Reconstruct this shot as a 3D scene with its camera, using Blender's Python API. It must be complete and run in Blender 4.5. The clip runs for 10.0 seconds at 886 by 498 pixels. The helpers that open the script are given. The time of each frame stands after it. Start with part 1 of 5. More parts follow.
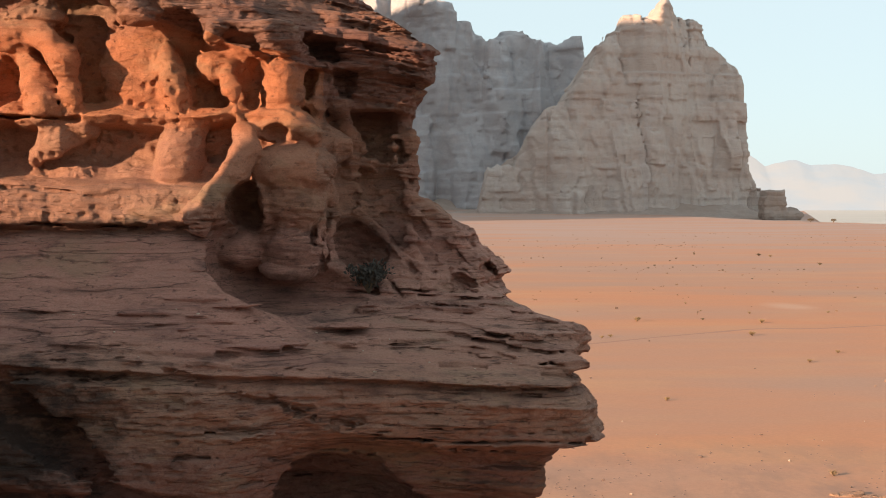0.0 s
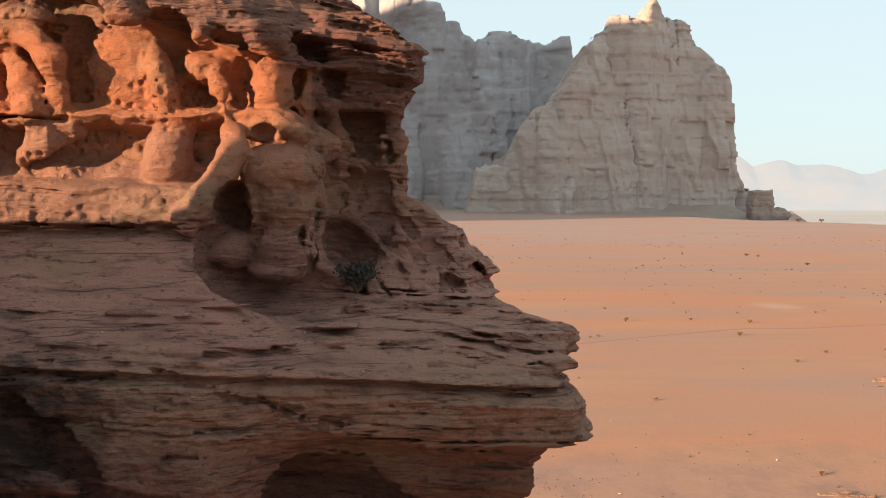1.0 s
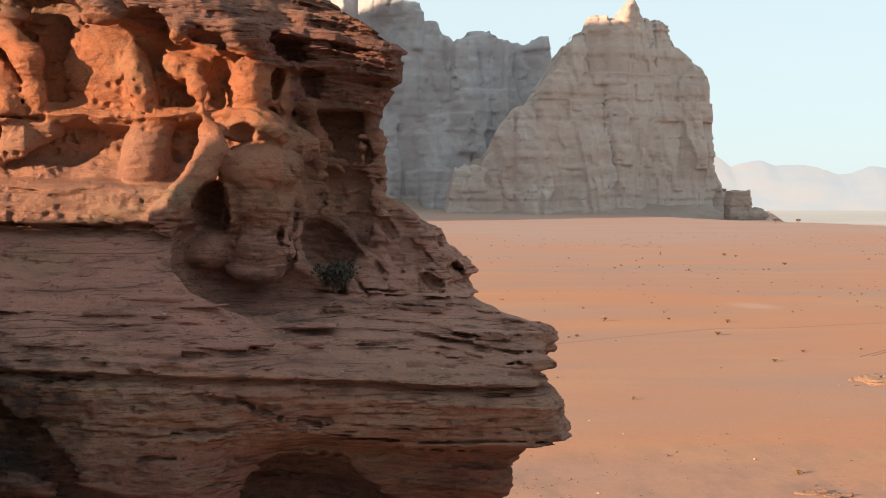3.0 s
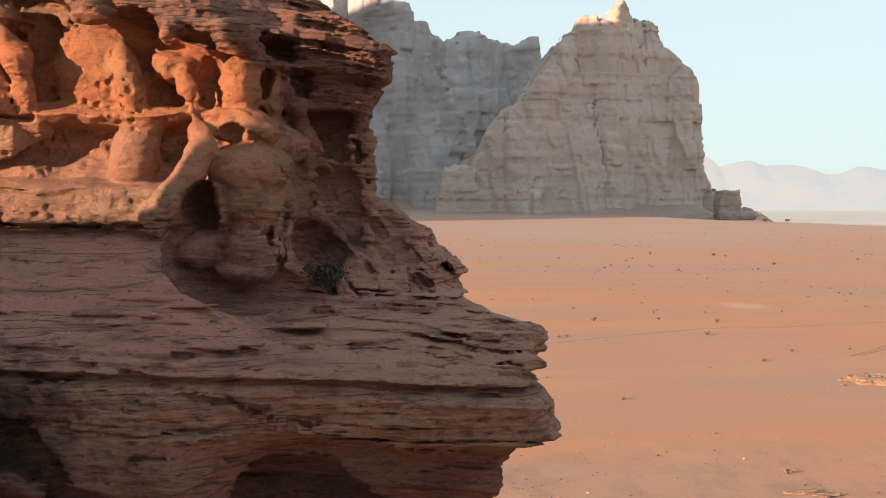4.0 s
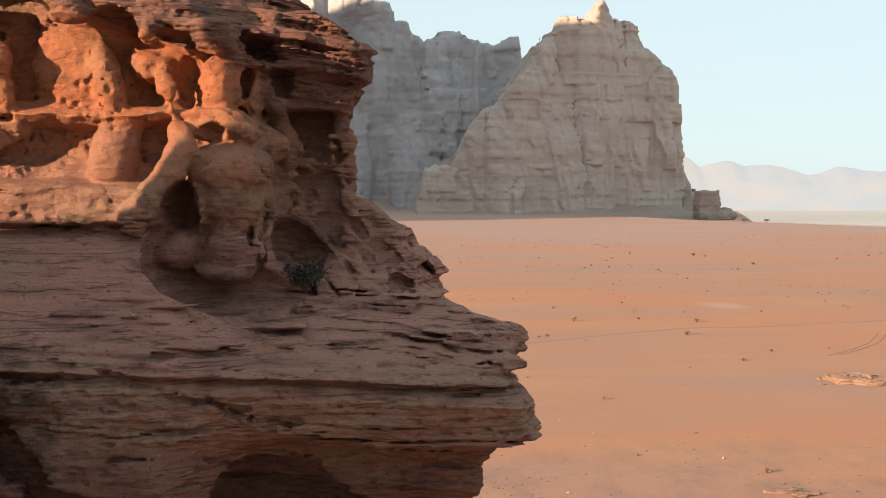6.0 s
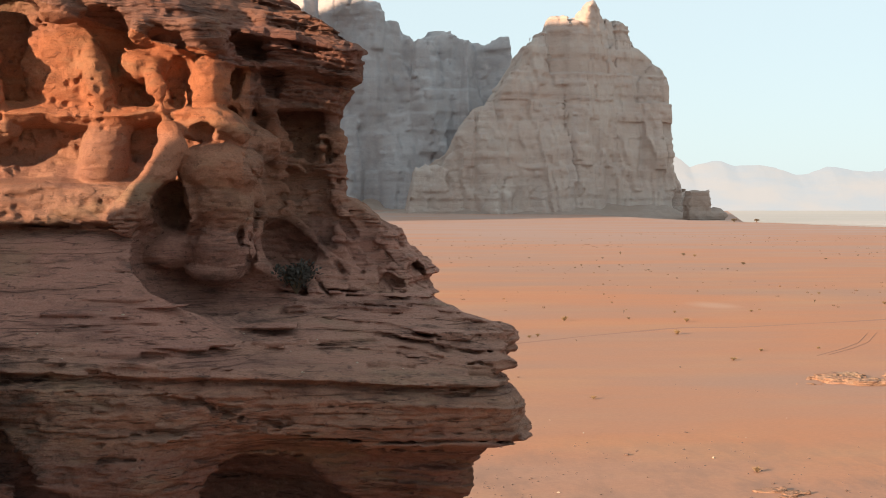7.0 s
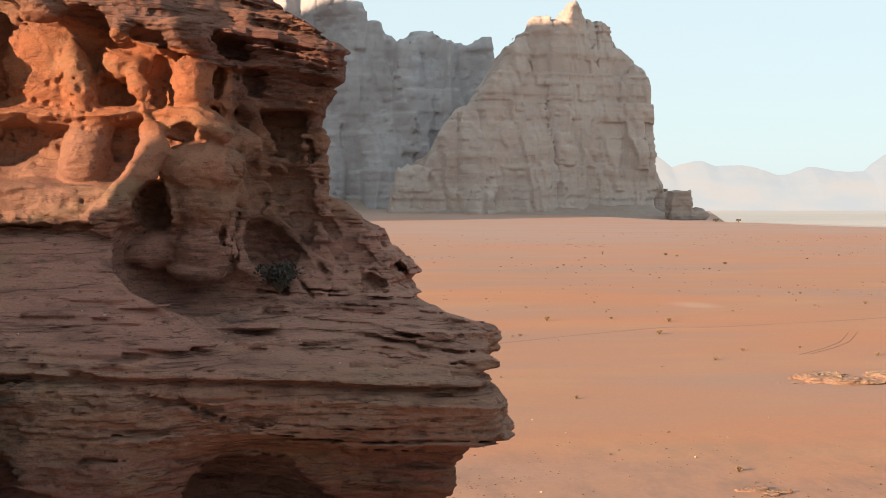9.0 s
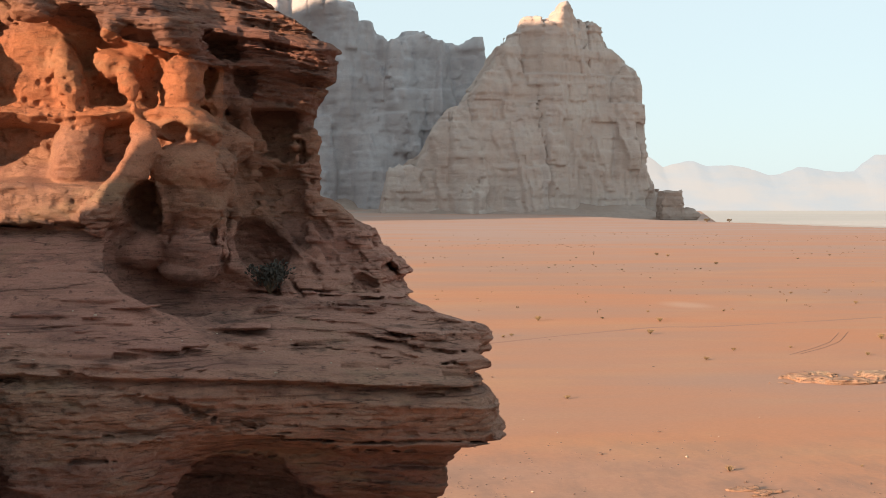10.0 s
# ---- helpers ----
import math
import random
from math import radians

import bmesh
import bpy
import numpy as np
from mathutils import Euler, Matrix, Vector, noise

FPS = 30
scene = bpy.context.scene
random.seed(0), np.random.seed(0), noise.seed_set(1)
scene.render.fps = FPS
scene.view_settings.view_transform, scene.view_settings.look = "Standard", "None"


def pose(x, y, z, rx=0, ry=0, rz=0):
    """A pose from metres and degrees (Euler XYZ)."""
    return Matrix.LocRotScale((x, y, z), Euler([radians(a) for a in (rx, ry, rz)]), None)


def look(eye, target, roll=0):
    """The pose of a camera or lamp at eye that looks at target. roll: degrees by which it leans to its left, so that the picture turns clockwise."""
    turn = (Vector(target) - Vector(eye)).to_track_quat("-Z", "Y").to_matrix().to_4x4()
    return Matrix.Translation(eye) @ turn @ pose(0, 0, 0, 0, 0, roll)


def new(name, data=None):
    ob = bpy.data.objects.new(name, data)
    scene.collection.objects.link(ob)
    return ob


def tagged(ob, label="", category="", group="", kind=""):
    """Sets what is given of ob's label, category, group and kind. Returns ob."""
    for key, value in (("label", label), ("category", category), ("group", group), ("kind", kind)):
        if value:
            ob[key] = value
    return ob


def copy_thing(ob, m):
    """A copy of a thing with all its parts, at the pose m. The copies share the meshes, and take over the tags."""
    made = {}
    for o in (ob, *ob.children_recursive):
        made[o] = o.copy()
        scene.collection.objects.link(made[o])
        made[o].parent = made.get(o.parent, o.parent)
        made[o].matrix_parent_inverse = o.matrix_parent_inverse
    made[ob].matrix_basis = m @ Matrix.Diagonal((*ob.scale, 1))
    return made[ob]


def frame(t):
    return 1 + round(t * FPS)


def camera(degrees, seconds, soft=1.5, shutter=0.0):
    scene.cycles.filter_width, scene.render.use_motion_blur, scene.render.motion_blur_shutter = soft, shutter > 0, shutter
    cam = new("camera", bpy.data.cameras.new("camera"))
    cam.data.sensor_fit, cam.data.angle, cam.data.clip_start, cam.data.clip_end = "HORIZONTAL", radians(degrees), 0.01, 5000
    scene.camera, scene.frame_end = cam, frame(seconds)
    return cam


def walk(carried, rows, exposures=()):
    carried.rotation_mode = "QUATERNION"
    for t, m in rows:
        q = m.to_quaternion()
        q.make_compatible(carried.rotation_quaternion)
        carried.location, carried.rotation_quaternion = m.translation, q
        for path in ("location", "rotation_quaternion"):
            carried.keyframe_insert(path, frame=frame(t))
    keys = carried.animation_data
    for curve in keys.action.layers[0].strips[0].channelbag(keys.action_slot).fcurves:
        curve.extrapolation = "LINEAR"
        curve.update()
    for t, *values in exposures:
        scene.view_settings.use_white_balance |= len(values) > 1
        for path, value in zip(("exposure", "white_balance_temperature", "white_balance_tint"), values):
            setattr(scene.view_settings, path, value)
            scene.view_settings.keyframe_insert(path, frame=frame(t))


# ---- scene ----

EYE, TILT = 18.0, -2.0
cam = camera(36.65, 10.0, soft=0.65)
# seconds, yaw, roll: a tripod head turning slowly to the right
PAN = [
    (0.0, 0.0, 0.0), (0.5, -0.253, -0.015), (1.0, -0.492, -0.02), (1.5, -0.728, -0.024), (2.0, -0.959, -0.03), (2.5, -1.183, -0.034),
    (4.0, -1.833, -0.04), (4.5, -2.048, -0.048), (5.0, -2.260, -0.052), (5.5, -2.465, -0.054), (7.0, -3.082, -0.056), (7.5, -3.277, -0.057),
    (8.0, -3.469, -0.06), (8.5, -3.652, -0.062), (9.0, -3.829, -0.064), (9.5, -4.013, -0.066), (10.0, -4.200, -0.07),
]
walk(cam, [(t, pose(0, 0, EYE, 90 + TILT, roll, yaw)) for t, yaw, roll in PAN])

# ---- light: a low evening sun from the side, pale dusty sky ----
SUN_AZ, SUN_EL = 52.0, 13.0  # degrees from straight behind the camera towards its left, and above the horizon
SUN_FROM = Vector((-math.sin(radians(SUN_AZ)) * math.cos(radians(SUN_EL)), -math.cos(radians(SUN_AZ)) * math.cos(radians(SUN_EL)), math.sin(radians(SUN_EL))))
world = bpy.data.worlds.new("sky")
scene.world = world
world.use_nodes = True
wn = world.node_tree.nodes
sky = wn.new("ShaderNodeTexSky")
sky.sky_type, sky.sun_disc = "NISHITA", False
sky.sun_elevation = radians(SUN_EL)
sky.sun_rotation = math.atan2(SUN_FROM.x, SUN_FROM.y)
sky.altitude, sky.air_density, sky.dust_density, sky.ozone_density = 900, 1.0, 1.6, 2.5
# fine dust evens the sky out towards a pale tone
dust = wn.new("ShaderNodeMix")
dust.data_type = "RGBA"
dust.inputs[0].default_value = 0.90
dust.inputs[7].default_value = (2.45, 2.86, 2.92, 1)
wn["Background"].inputs[1].default_value = 0.15
world.node_tree.links.new(sky.outputs[0], dust.inputs[6])
world.node_tree.links.new(dust.outputs[2], wn["Background"].inputs[0])
sun = new("sun", bpy.data.lights.new("sun", "SUN"))
sun.data.energy, sun.data.angle, sun.data.color = 5.0, radians(0.6), (1.0, 0.685, 0.455)
sun.matrix_world = look(SUN_FROM * 100, (0, 0, 0))
scene.view_settings.exposure = 1.0


# ---- materials ----
class Nodes:
    """A node material, written tersely."""

    def __init__(self, name, rough=0.9):
        self.mat = bpy.data.materials.new(name)
        self.mat.use_nodes = True
        self.tree = self.mat.node_tree
        self.bsdf = self.tree.nodes["Principled BSDF"]
        self.bsdf.inputs["Roughness"].default_value = rough
        self.bsdf.inputs["Specular IOR Level"].default_value = 0.15
        self.place = self.add("ShaderNodeNewGeometry").outputs["Position"]

    def add(self, kind, **values):
        n = self.tree.nodes.new(kind)
        for k, v in values.items():
            n.inputs[k].default_value = v
        return n

    def link(self, a, b):
        self.tree.links.new(a, b)

    def scaled(self, x, y, z, warp=None, amount=0.0):
        n = self.add("ShaderNodeVectorMath")
        n.operation = "MULTIPLY"
        n.inputs[1].default_value = (x, y, z)
        self.link(self.place, n.inputs[0])
        if warp is None:
            return n.outputs[0]
        m = self.add("ShaderNodeVectorMath")
        m.operation = "MULTIPLY_ADD"
        m.inputs[1].default_value = (amount, amount, amount)
        self.link(warp, m.inputs[0])
        self.link(n.outputs[0], m.inputs[2])
        return m.outputs[0]

    def noise(self, vector, scale=1.0, detail=4.0, rough=0.55, out=0):
        n = self.add("ShaderNodeTexNoise", Scale=scale, Detail=detail, Roughness=rough)
        self.link(vector, n.inputs["Vector"])
        return n.outputs[out]

    def ramp(self, fac, *stops):
        n = self.add("ShaderNodeValToRGB")
        el = n.color_ramp.elements
        while len(el) < len(stops):
            el.new(0.5)
        for e, (p, c) in zip(el, stops):
            e.position, e.color = p, (*c, 1) if len(c) == 3 else c
        self.link(fac, n.inputs[0])
        return n.outputs[0]

    def grey(self, fac, lo, hi, a=0.0, b=1.0):
        n = self.add("ShaderNodeMapRange")
        n.inputs[1].default_value, n.inputs[2].default_value, n.inputs[3].default_value, n.inputs[4].default_value = lo, hi, a, b
        self.link(fac, n.inputs[0])
        return n.outputs[0]

    def mix(self, fac, a, b, kind="MIX"):
        n = self.add("ShaderNodeMix")
        n.data_type, n.blend_type = "RGBA", kind
        for slot, v in ((0, fac), (6, a), (7, b)):
            if isinstance(v, (int, float)):
                n.inputs[slot].default_value = v
            elif isinstance(v, tuple):
                n.inputs[slot].default_value = (*v, 1)
            else:
                self.link(v, n.inputs[slot])
        return n.outputs[2]

    def math(self, op, a, b=0.0):
        n = self.add("ShaderNodeMath")
        n.operation = op
        for slot, v in ((0, a), (1, b)):
            if isinstance(v, (int, float)):
                n.inputs[slot].default_value = v
            else:
                self.link(v, n.inputs[slot])
        return n.outputs[0]

    def parts(self):
        n = self.add("ShaderNodeSeparateXYZ")
        self.link(self.place, n.inputs[0])
        return n.outputs

    def bump(self, height, distance, strength=1.0, after=None):
        n = self.add("ShaderNodeBump", Strength=strength, Distance=distance)
        self.link(height, n.inputs["Height"])
        if after is not None:
            self.link(after, n.inputs["Normal"])
        return n.outputs[0]

    def finish(self, colour, normal=None):
        if isinstance(colour, tuple):
            self.bsdf.inputs["Base Color"].default_value = (*colour, 1)
        else:
            self.link(colour, self.bsdf.inputs["Base Color"])
        if normal is not None:
            self.link(normal, self.bsdf.inputs["Normal"])
        return self.mat


def sandstone(name, pale, red, dark, grain=1.0, strata=None, dark_patches=None, bedded=1.0, beyond=None):
    """Layered desert sandstone: beds of their own colours, broad stains, thin cracks along the beds, pits and grain. grain: its size in metres; bedded: how strongly the thin beds show."""
    n = Nodes(name, 0.92)
    g = 1 / grain
    warp = n.noise(n.scaled(0.5 * g, 0.5 * g, 0.5 * g), 1, 3, out=1)
    broad = n.noise(n.scaled(0.45 * g, 0.45 * g, 0.8 * g), 1, 5)
    beds = n.noise(n.scaled(0.35 * g, 0.35 * g, 7 * g, warp, 1.6), 1, 6, 0.62)
    fine_beds = n.noise(n.scaled(1.5 * g, 1.5 * g, 30 * g, warp, 3.0), 1, 5, 0.65)
    blotch = n.noise(n.scaled(3.2 * g, 3.2 * g, 5 * g), 1, 6, 0.65)
    grainy = n.noise(n.scaled(34 * g, 34 * g, 40 * g), 1, 5, 0.75)
    pits = n.noise(n.scaled(11 * g, 11 * g, 16 * g), 1, 3, 0.55)
    colour = n.mix(n.grey(broad, 0.40, 0.60), pale, red)
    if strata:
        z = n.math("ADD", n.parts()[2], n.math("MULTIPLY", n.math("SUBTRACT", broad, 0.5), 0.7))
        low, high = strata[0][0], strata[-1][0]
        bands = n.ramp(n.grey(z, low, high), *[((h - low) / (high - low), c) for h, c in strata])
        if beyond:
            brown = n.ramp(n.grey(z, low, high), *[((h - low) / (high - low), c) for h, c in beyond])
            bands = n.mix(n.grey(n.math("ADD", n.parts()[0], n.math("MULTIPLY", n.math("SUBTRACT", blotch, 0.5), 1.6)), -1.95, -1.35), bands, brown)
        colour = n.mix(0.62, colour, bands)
    colour = n.mix(n.grey(beds, 0.52, 0.70, 0, 0.55 * bedded), colour, dark)
    colour = n.mix(n.grey(fine_beds, 0.35, 0.7, 0.0, 0.30 * bedded), colour, red)
    colour = n.mix(n.grey(blotch, 0.52, 0.72, 0.0, 0.5), colour, dark)
    colour = n.mix(n.grey(blotch, 0.42, 0.28, 0.0, 0.35), colour, tuple(min(1.35 * c, 0.6) for c in pale))
    colour = n.mix(0.4 if grain < 10 else 0.3, colour, n.ramp(grainy, (0.32, (0.4, 0.4, 0.4)), (0.62, (1.0, 1.0, 1.0))), "MULTIPLY")
    if grain < 10:
        # mauve and olive casts, and brown-black crusts that follow the beds
        cast = n.noise(n.scaled(0.55, 0.55, 1.5, warp, 0.8), 1, 4, 0.6)
        colour = n.mix(n.grey(cast, 0.54, 0.66, 0, 0.45), colour, (0.22, 0.11, 0.092))
        colour = n.mix(n.grey(cast, 0.44, 0.34, 0, 0.40), colour, (0.25, 0.18, 0.11))
        crust = n.noise(n.scaled(0.8, 0.8, 5.0, warp, 1.2), 1, 6, 0.7)
        colour = n.mix(n.grey(crust, 0.56, 0.68, 0, 0.75 * bedded), colour, (0.075, 0.05, 0.042))
    # thin broken cracks along the beds, with dark dirt in them
    line = n.noise(n.scaled(0.22 * g, 0.22 * g, 4.6 * g, warp, 0.5), 1, 3, 0.45)
    crack = n.grey(n.math("ABSOLUTE", n.math("SUBTRACT", line, 0.5)), 0.0, 0.010, 1.0, 0.0)
    crack = n.math("MULTIPLY", crack, n.grey(n.noise(n.scaled(1.3 * g, 1.3 * g, 2.5 * g), 1, 3), 0.44, 0.56))
    colour = n.mix(n.math("MULTIPLY", crack, 0.5 * bedded if g > 0.1 else 0.16), colour, tuple(0.5 * c for c in dark))
    if grain < 10:
        hair = n.noise(n.scaled(0.9, 0.9, 15.0, warp, 0.9), 1, 3, 0.5)
        hair = n.grey(n.math("ABSOLUTE", n.math("SUBTRACT", hair, 0.5)), 0.0, 0.014, 1.0, 0.0)
        hair = n.math("MULTIPLY", hair, n.grey(n.noise(n.scaled(2.1, 2.1, 5.0), 1, 3), 0.46, 0.58, 0, 0.75 * bedded))
        colour = n.mix(hair, colour, tuple(0.5 * c for c in dark))
        colour = n.mix(n.grey(pits, 0.38, 0.29, 0, 0.6), colour, dark)
        crack = n.math("MAXIMUM", crack, hair)
    if grain > 10:
        # dark streaks where water runs down the cliff, and pale fresh scars
        streak = n.noise(n.scaled(2.2 * g, 2.2 * g, 0.22 * g), 1, 5, 0.6)
        colour = n.mix(n.grey(streak, 0.5, 0.66, 0, 0.40), colour, dark)
        colour = n.mix(n.grey(n.noise(n.scaled(0.5 * g, 0.5 * g, 0.6 * g), 1, 4, 0.6), 0.48, 0.62, 0, 0.55), colour, tuple(0.82 * c for c in red))
        colour = n.mix(n.grey(n.noise(n.scaled(0.9 * g, 0.9 * g, 0.7 * g), 1, 4), 0.56, 0.66, 0, 0.25), colour, tuple(1.1 * c for c in pale))
    if dark_patches:
        # black desert varnish that ran down over part of the face, and darker patches centred on hollows
        for x, y, z, radius, amount in dark_patches:
            v = n.add("ShaderNodeVectorMath")
            v.operation = "DISTANCE"
            v.inputs[1].default_value = (x, y, z)
            n.link(n.place, v.inputs[0])
            edge = n.math("ADD", v.outputs["Value"], n.math("MULTIPLY", n.math("SUBTRACT", blotch, 0.5), 3.0 * min(radius, 1.0)))
            colour = n.mix(n.grey(edge, radius, 0.3 * radius, 0, amount), colour, (0.018, 0.015, 0.014))
    grain = min(grain, 22)  # far cliffs carry most of their relief in the mesh
    nrm = n.bump(beds, 0.08 * grain, 0.5 * bedded)
    nrm = n.bump(crack, -0.05 * grain, 0.9 * bedded if g > 0.1 else 0.35, nrm)
    nrm = n.bump(blotch, 0.10 * grain, 0.7, nrm)
    nrm = n.bump(fine_beds, 0.05 * grain, 0.8 * bedded, nrm)
    nrm = n.bump(n.grey(pits, 0.25, 0.45), 0.03 * grain, 0.4, nrm)
    nrm = n.bump(grainy, 0.024 * grain, 1.0, nrm)
    return n.finish(colour, nrm)


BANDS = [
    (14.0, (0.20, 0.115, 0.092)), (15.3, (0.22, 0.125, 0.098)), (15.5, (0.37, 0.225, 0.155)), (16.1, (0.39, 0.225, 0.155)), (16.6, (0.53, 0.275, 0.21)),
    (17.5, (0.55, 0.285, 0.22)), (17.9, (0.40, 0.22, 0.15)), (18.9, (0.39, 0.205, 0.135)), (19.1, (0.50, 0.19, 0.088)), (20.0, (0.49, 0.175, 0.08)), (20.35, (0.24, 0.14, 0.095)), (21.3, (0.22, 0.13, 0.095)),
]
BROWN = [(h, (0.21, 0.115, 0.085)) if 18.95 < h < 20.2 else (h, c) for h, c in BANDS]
ROCK = sandstone("sandstone_crust", (0.275, 0.152, 0.115), (0.25, 0.108, 0.08), (0.075, 0.043, 0.038), 1.0, BROWN, [(-4.3, 13.7, 15.6, 1.25, 0.85), (-1.75, 16.2, 16.85, 0.95, 0.6)], 0.9)
BEDDED = sandstone("sandstone_beds", (0.275, 0.152, 0.115), (0.25, 0.108, 0.08), (0.075, 0.043, 0.038), 1.0, BROWN)
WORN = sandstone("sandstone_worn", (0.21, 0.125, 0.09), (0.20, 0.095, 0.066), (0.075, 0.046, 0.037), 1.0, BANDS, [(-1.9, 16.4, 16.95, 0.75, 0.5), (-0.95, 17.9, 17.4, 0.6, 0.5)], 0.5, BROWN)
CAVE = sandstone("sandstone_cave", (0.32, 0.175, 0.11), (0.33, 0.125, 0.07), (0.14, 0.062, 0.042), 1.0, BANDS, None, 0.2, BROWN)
# haze of the far air is painted into this pale, low-contrast stone
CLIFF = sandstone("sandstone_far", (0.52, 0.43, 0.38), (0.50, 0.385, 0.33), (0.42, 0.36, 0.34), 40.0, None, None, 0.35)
# bluer and darker: haze and shade on the long wall painted in
HAZY_SHADED_CLIFF = sandstone("sandstone_hazy_shaded", (0.47, 0.44, 0.445), (0.45, 0.405, 0.40), (0.31, 0.31, 0.335), 40.0, None, None, 0.35)
SCREE = sandstone("scree", (0.42, 0.33, 0.285), (0.40, 0.30, 0.25), (0.31, 0.25, 0.225), 30.0)


def sand():
    n = Nodes("desert_sand", 0.95)
    x, y, z = n.parts()
    streak = n.noise(n.scaled(0.006, 0.022, 0), 1, 5, 0.6)
    patch = n.noise(n.scaled(0.03, 0.06, 0), 1, 5, 0.6)
    fine = n.noise(n.scaled(3, 3, 3), 1, 5, 0.7)
    colour = n.mix(n.grey(streak, 0.41, 0.60), (0.462, 0.215, 0.122), (0.372, 0.222, 0.162))
    colour = n.mix(n.grey(patch, 0.5, 0.75, 0, 0.5), colour, (0.48, 0.285, 0.16))
    colour = n.mix(0.25, colour, n.ramp(fine, (0.3, (0.5, 0.5, 0.5)), (0.7, (1, 1, 1))), "MULTIPLY")
    # a pale dry pan, and stony darker ground close by
    pan = n.add("ShaderNodeVectorMath")
    pan.operation = "DISTANCE"
    pan.inputs[1].default_value = (59.8 * 0.6, 230.4 * 0.3, 0)
    n.link(n.scaled(0.6, 0.3, 0), pan.inputs[0])
    colour = n.mix(n.grey(n.math("ADD", pan.outputs["Value"], n.math("MULTIPLY", patch, 3)), 4.4, 2.4, 0, 0.35), colour, (0.52, 0.38, 0.29))
    stony = n.math("MULTIPLY", n.grey(y, 105, 84), n.grey(n.noise(n.scaled(0.25, 0.10, 0), 1, 6, 0.7), 0.45, 0.62))
    colour = n.mix(n.math("MULTIPLY", stony, 0.75), colour, (0.26, 0.16, 0.12))
    # greyer gravel far out; the mountains' shade is painted into this tone too
    gravel = n.math("MULTIPLY", n.grey(y, 280, 800), n.grey(streak, 0.42, 0.56, 0.5, 1.0))
    colour = n.mix(gravel, colour, (0.375, 0.26, 0.22))
    return n.finish(colour, n.bump(patch, 0.4, 0.4, n.bump(fine, 0.05, 0.5)))


SAND = sand()


# distant surfaces glow by themselves: haze and daylight are put into the emission
def hazy_glow(name, one, two):
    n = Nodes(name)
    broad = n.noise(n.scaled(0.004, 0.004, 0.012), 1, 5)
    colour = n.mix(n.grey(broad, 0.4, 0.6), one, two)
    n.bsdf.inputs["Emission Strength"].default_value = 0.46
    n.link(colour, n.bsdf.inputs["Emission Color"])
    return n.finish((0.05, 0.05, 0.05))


HAZE = hazy_glow("hazy_distance", (0.62, 0.66, 0.68), (0.72, 0.68, 0.64))
FLATS = hazy_glow("hazy_flats", (0.64, 0.56, 0.46), (0.68, 0.58, 0.49))


# ---- shaping tools: solids on a grid of distances, skinned into a mesh ----
TABLE = np.random.RandomState(7).rand(32, 32, 32).astype(np.float32)


def lattice(x, y, z):
    """Smooth value noise, -1 to 1, of arrays."""
    out = 0
    ix, iy, iz = (np.floor(a).astype(np.int32) for a in (x, y, z))
    fx, fy, fz = x - ix, y - iy, z - iz
    fx, fy, fz = (a * a * (3 - 2 * a) for a in (fx, fy, fz))
    for dx in (0, 1):
        for dy in (0, 1):
            for dz in (0, 1):
                w = (fx if dx else 1 - fx) * (fy if dy else 1 - fy) * (fz if dz else 1 - fz)
                out = out + w * TABLE[(ix + dx) & 31, (iy + dy) & 31, (iz + dz) & 31]
    return 2 * out - 1


def fractal(x, y, z, octaves=3, gain=0.5):
    out, size, f = 0, 1.0, 1.0
    for k in range(octaves):
        out = out + size * lattice(x * f + 7.3 * k, y * f + 3.1 * k, z * f + 5.7 * k)
        size, f = size * gain, f * 2.03
    return out


def smooth_min(a, b, k):
    h = np.clip(0.5 + 0.5 * (b - a) / k, 0, 1)
    return b + (a - b) * h - k * h * (1 - h)


def staircase(seed, low, high, thin, thick):
    """Beds of rock: how far each stands proud, as a function of height."""
    r = random.Random(seed)
    zs, vs, z = [], [], low
    while z < high:
        t, v = r.uniform(thin, thick), r.uniform(-1, 1)
        zs += [z, z + 0.82 * t]
        vs += [v, v + r.uniform(-0.25, 0.25)]
        z += t
    return np.array(zs), np.array(vs)


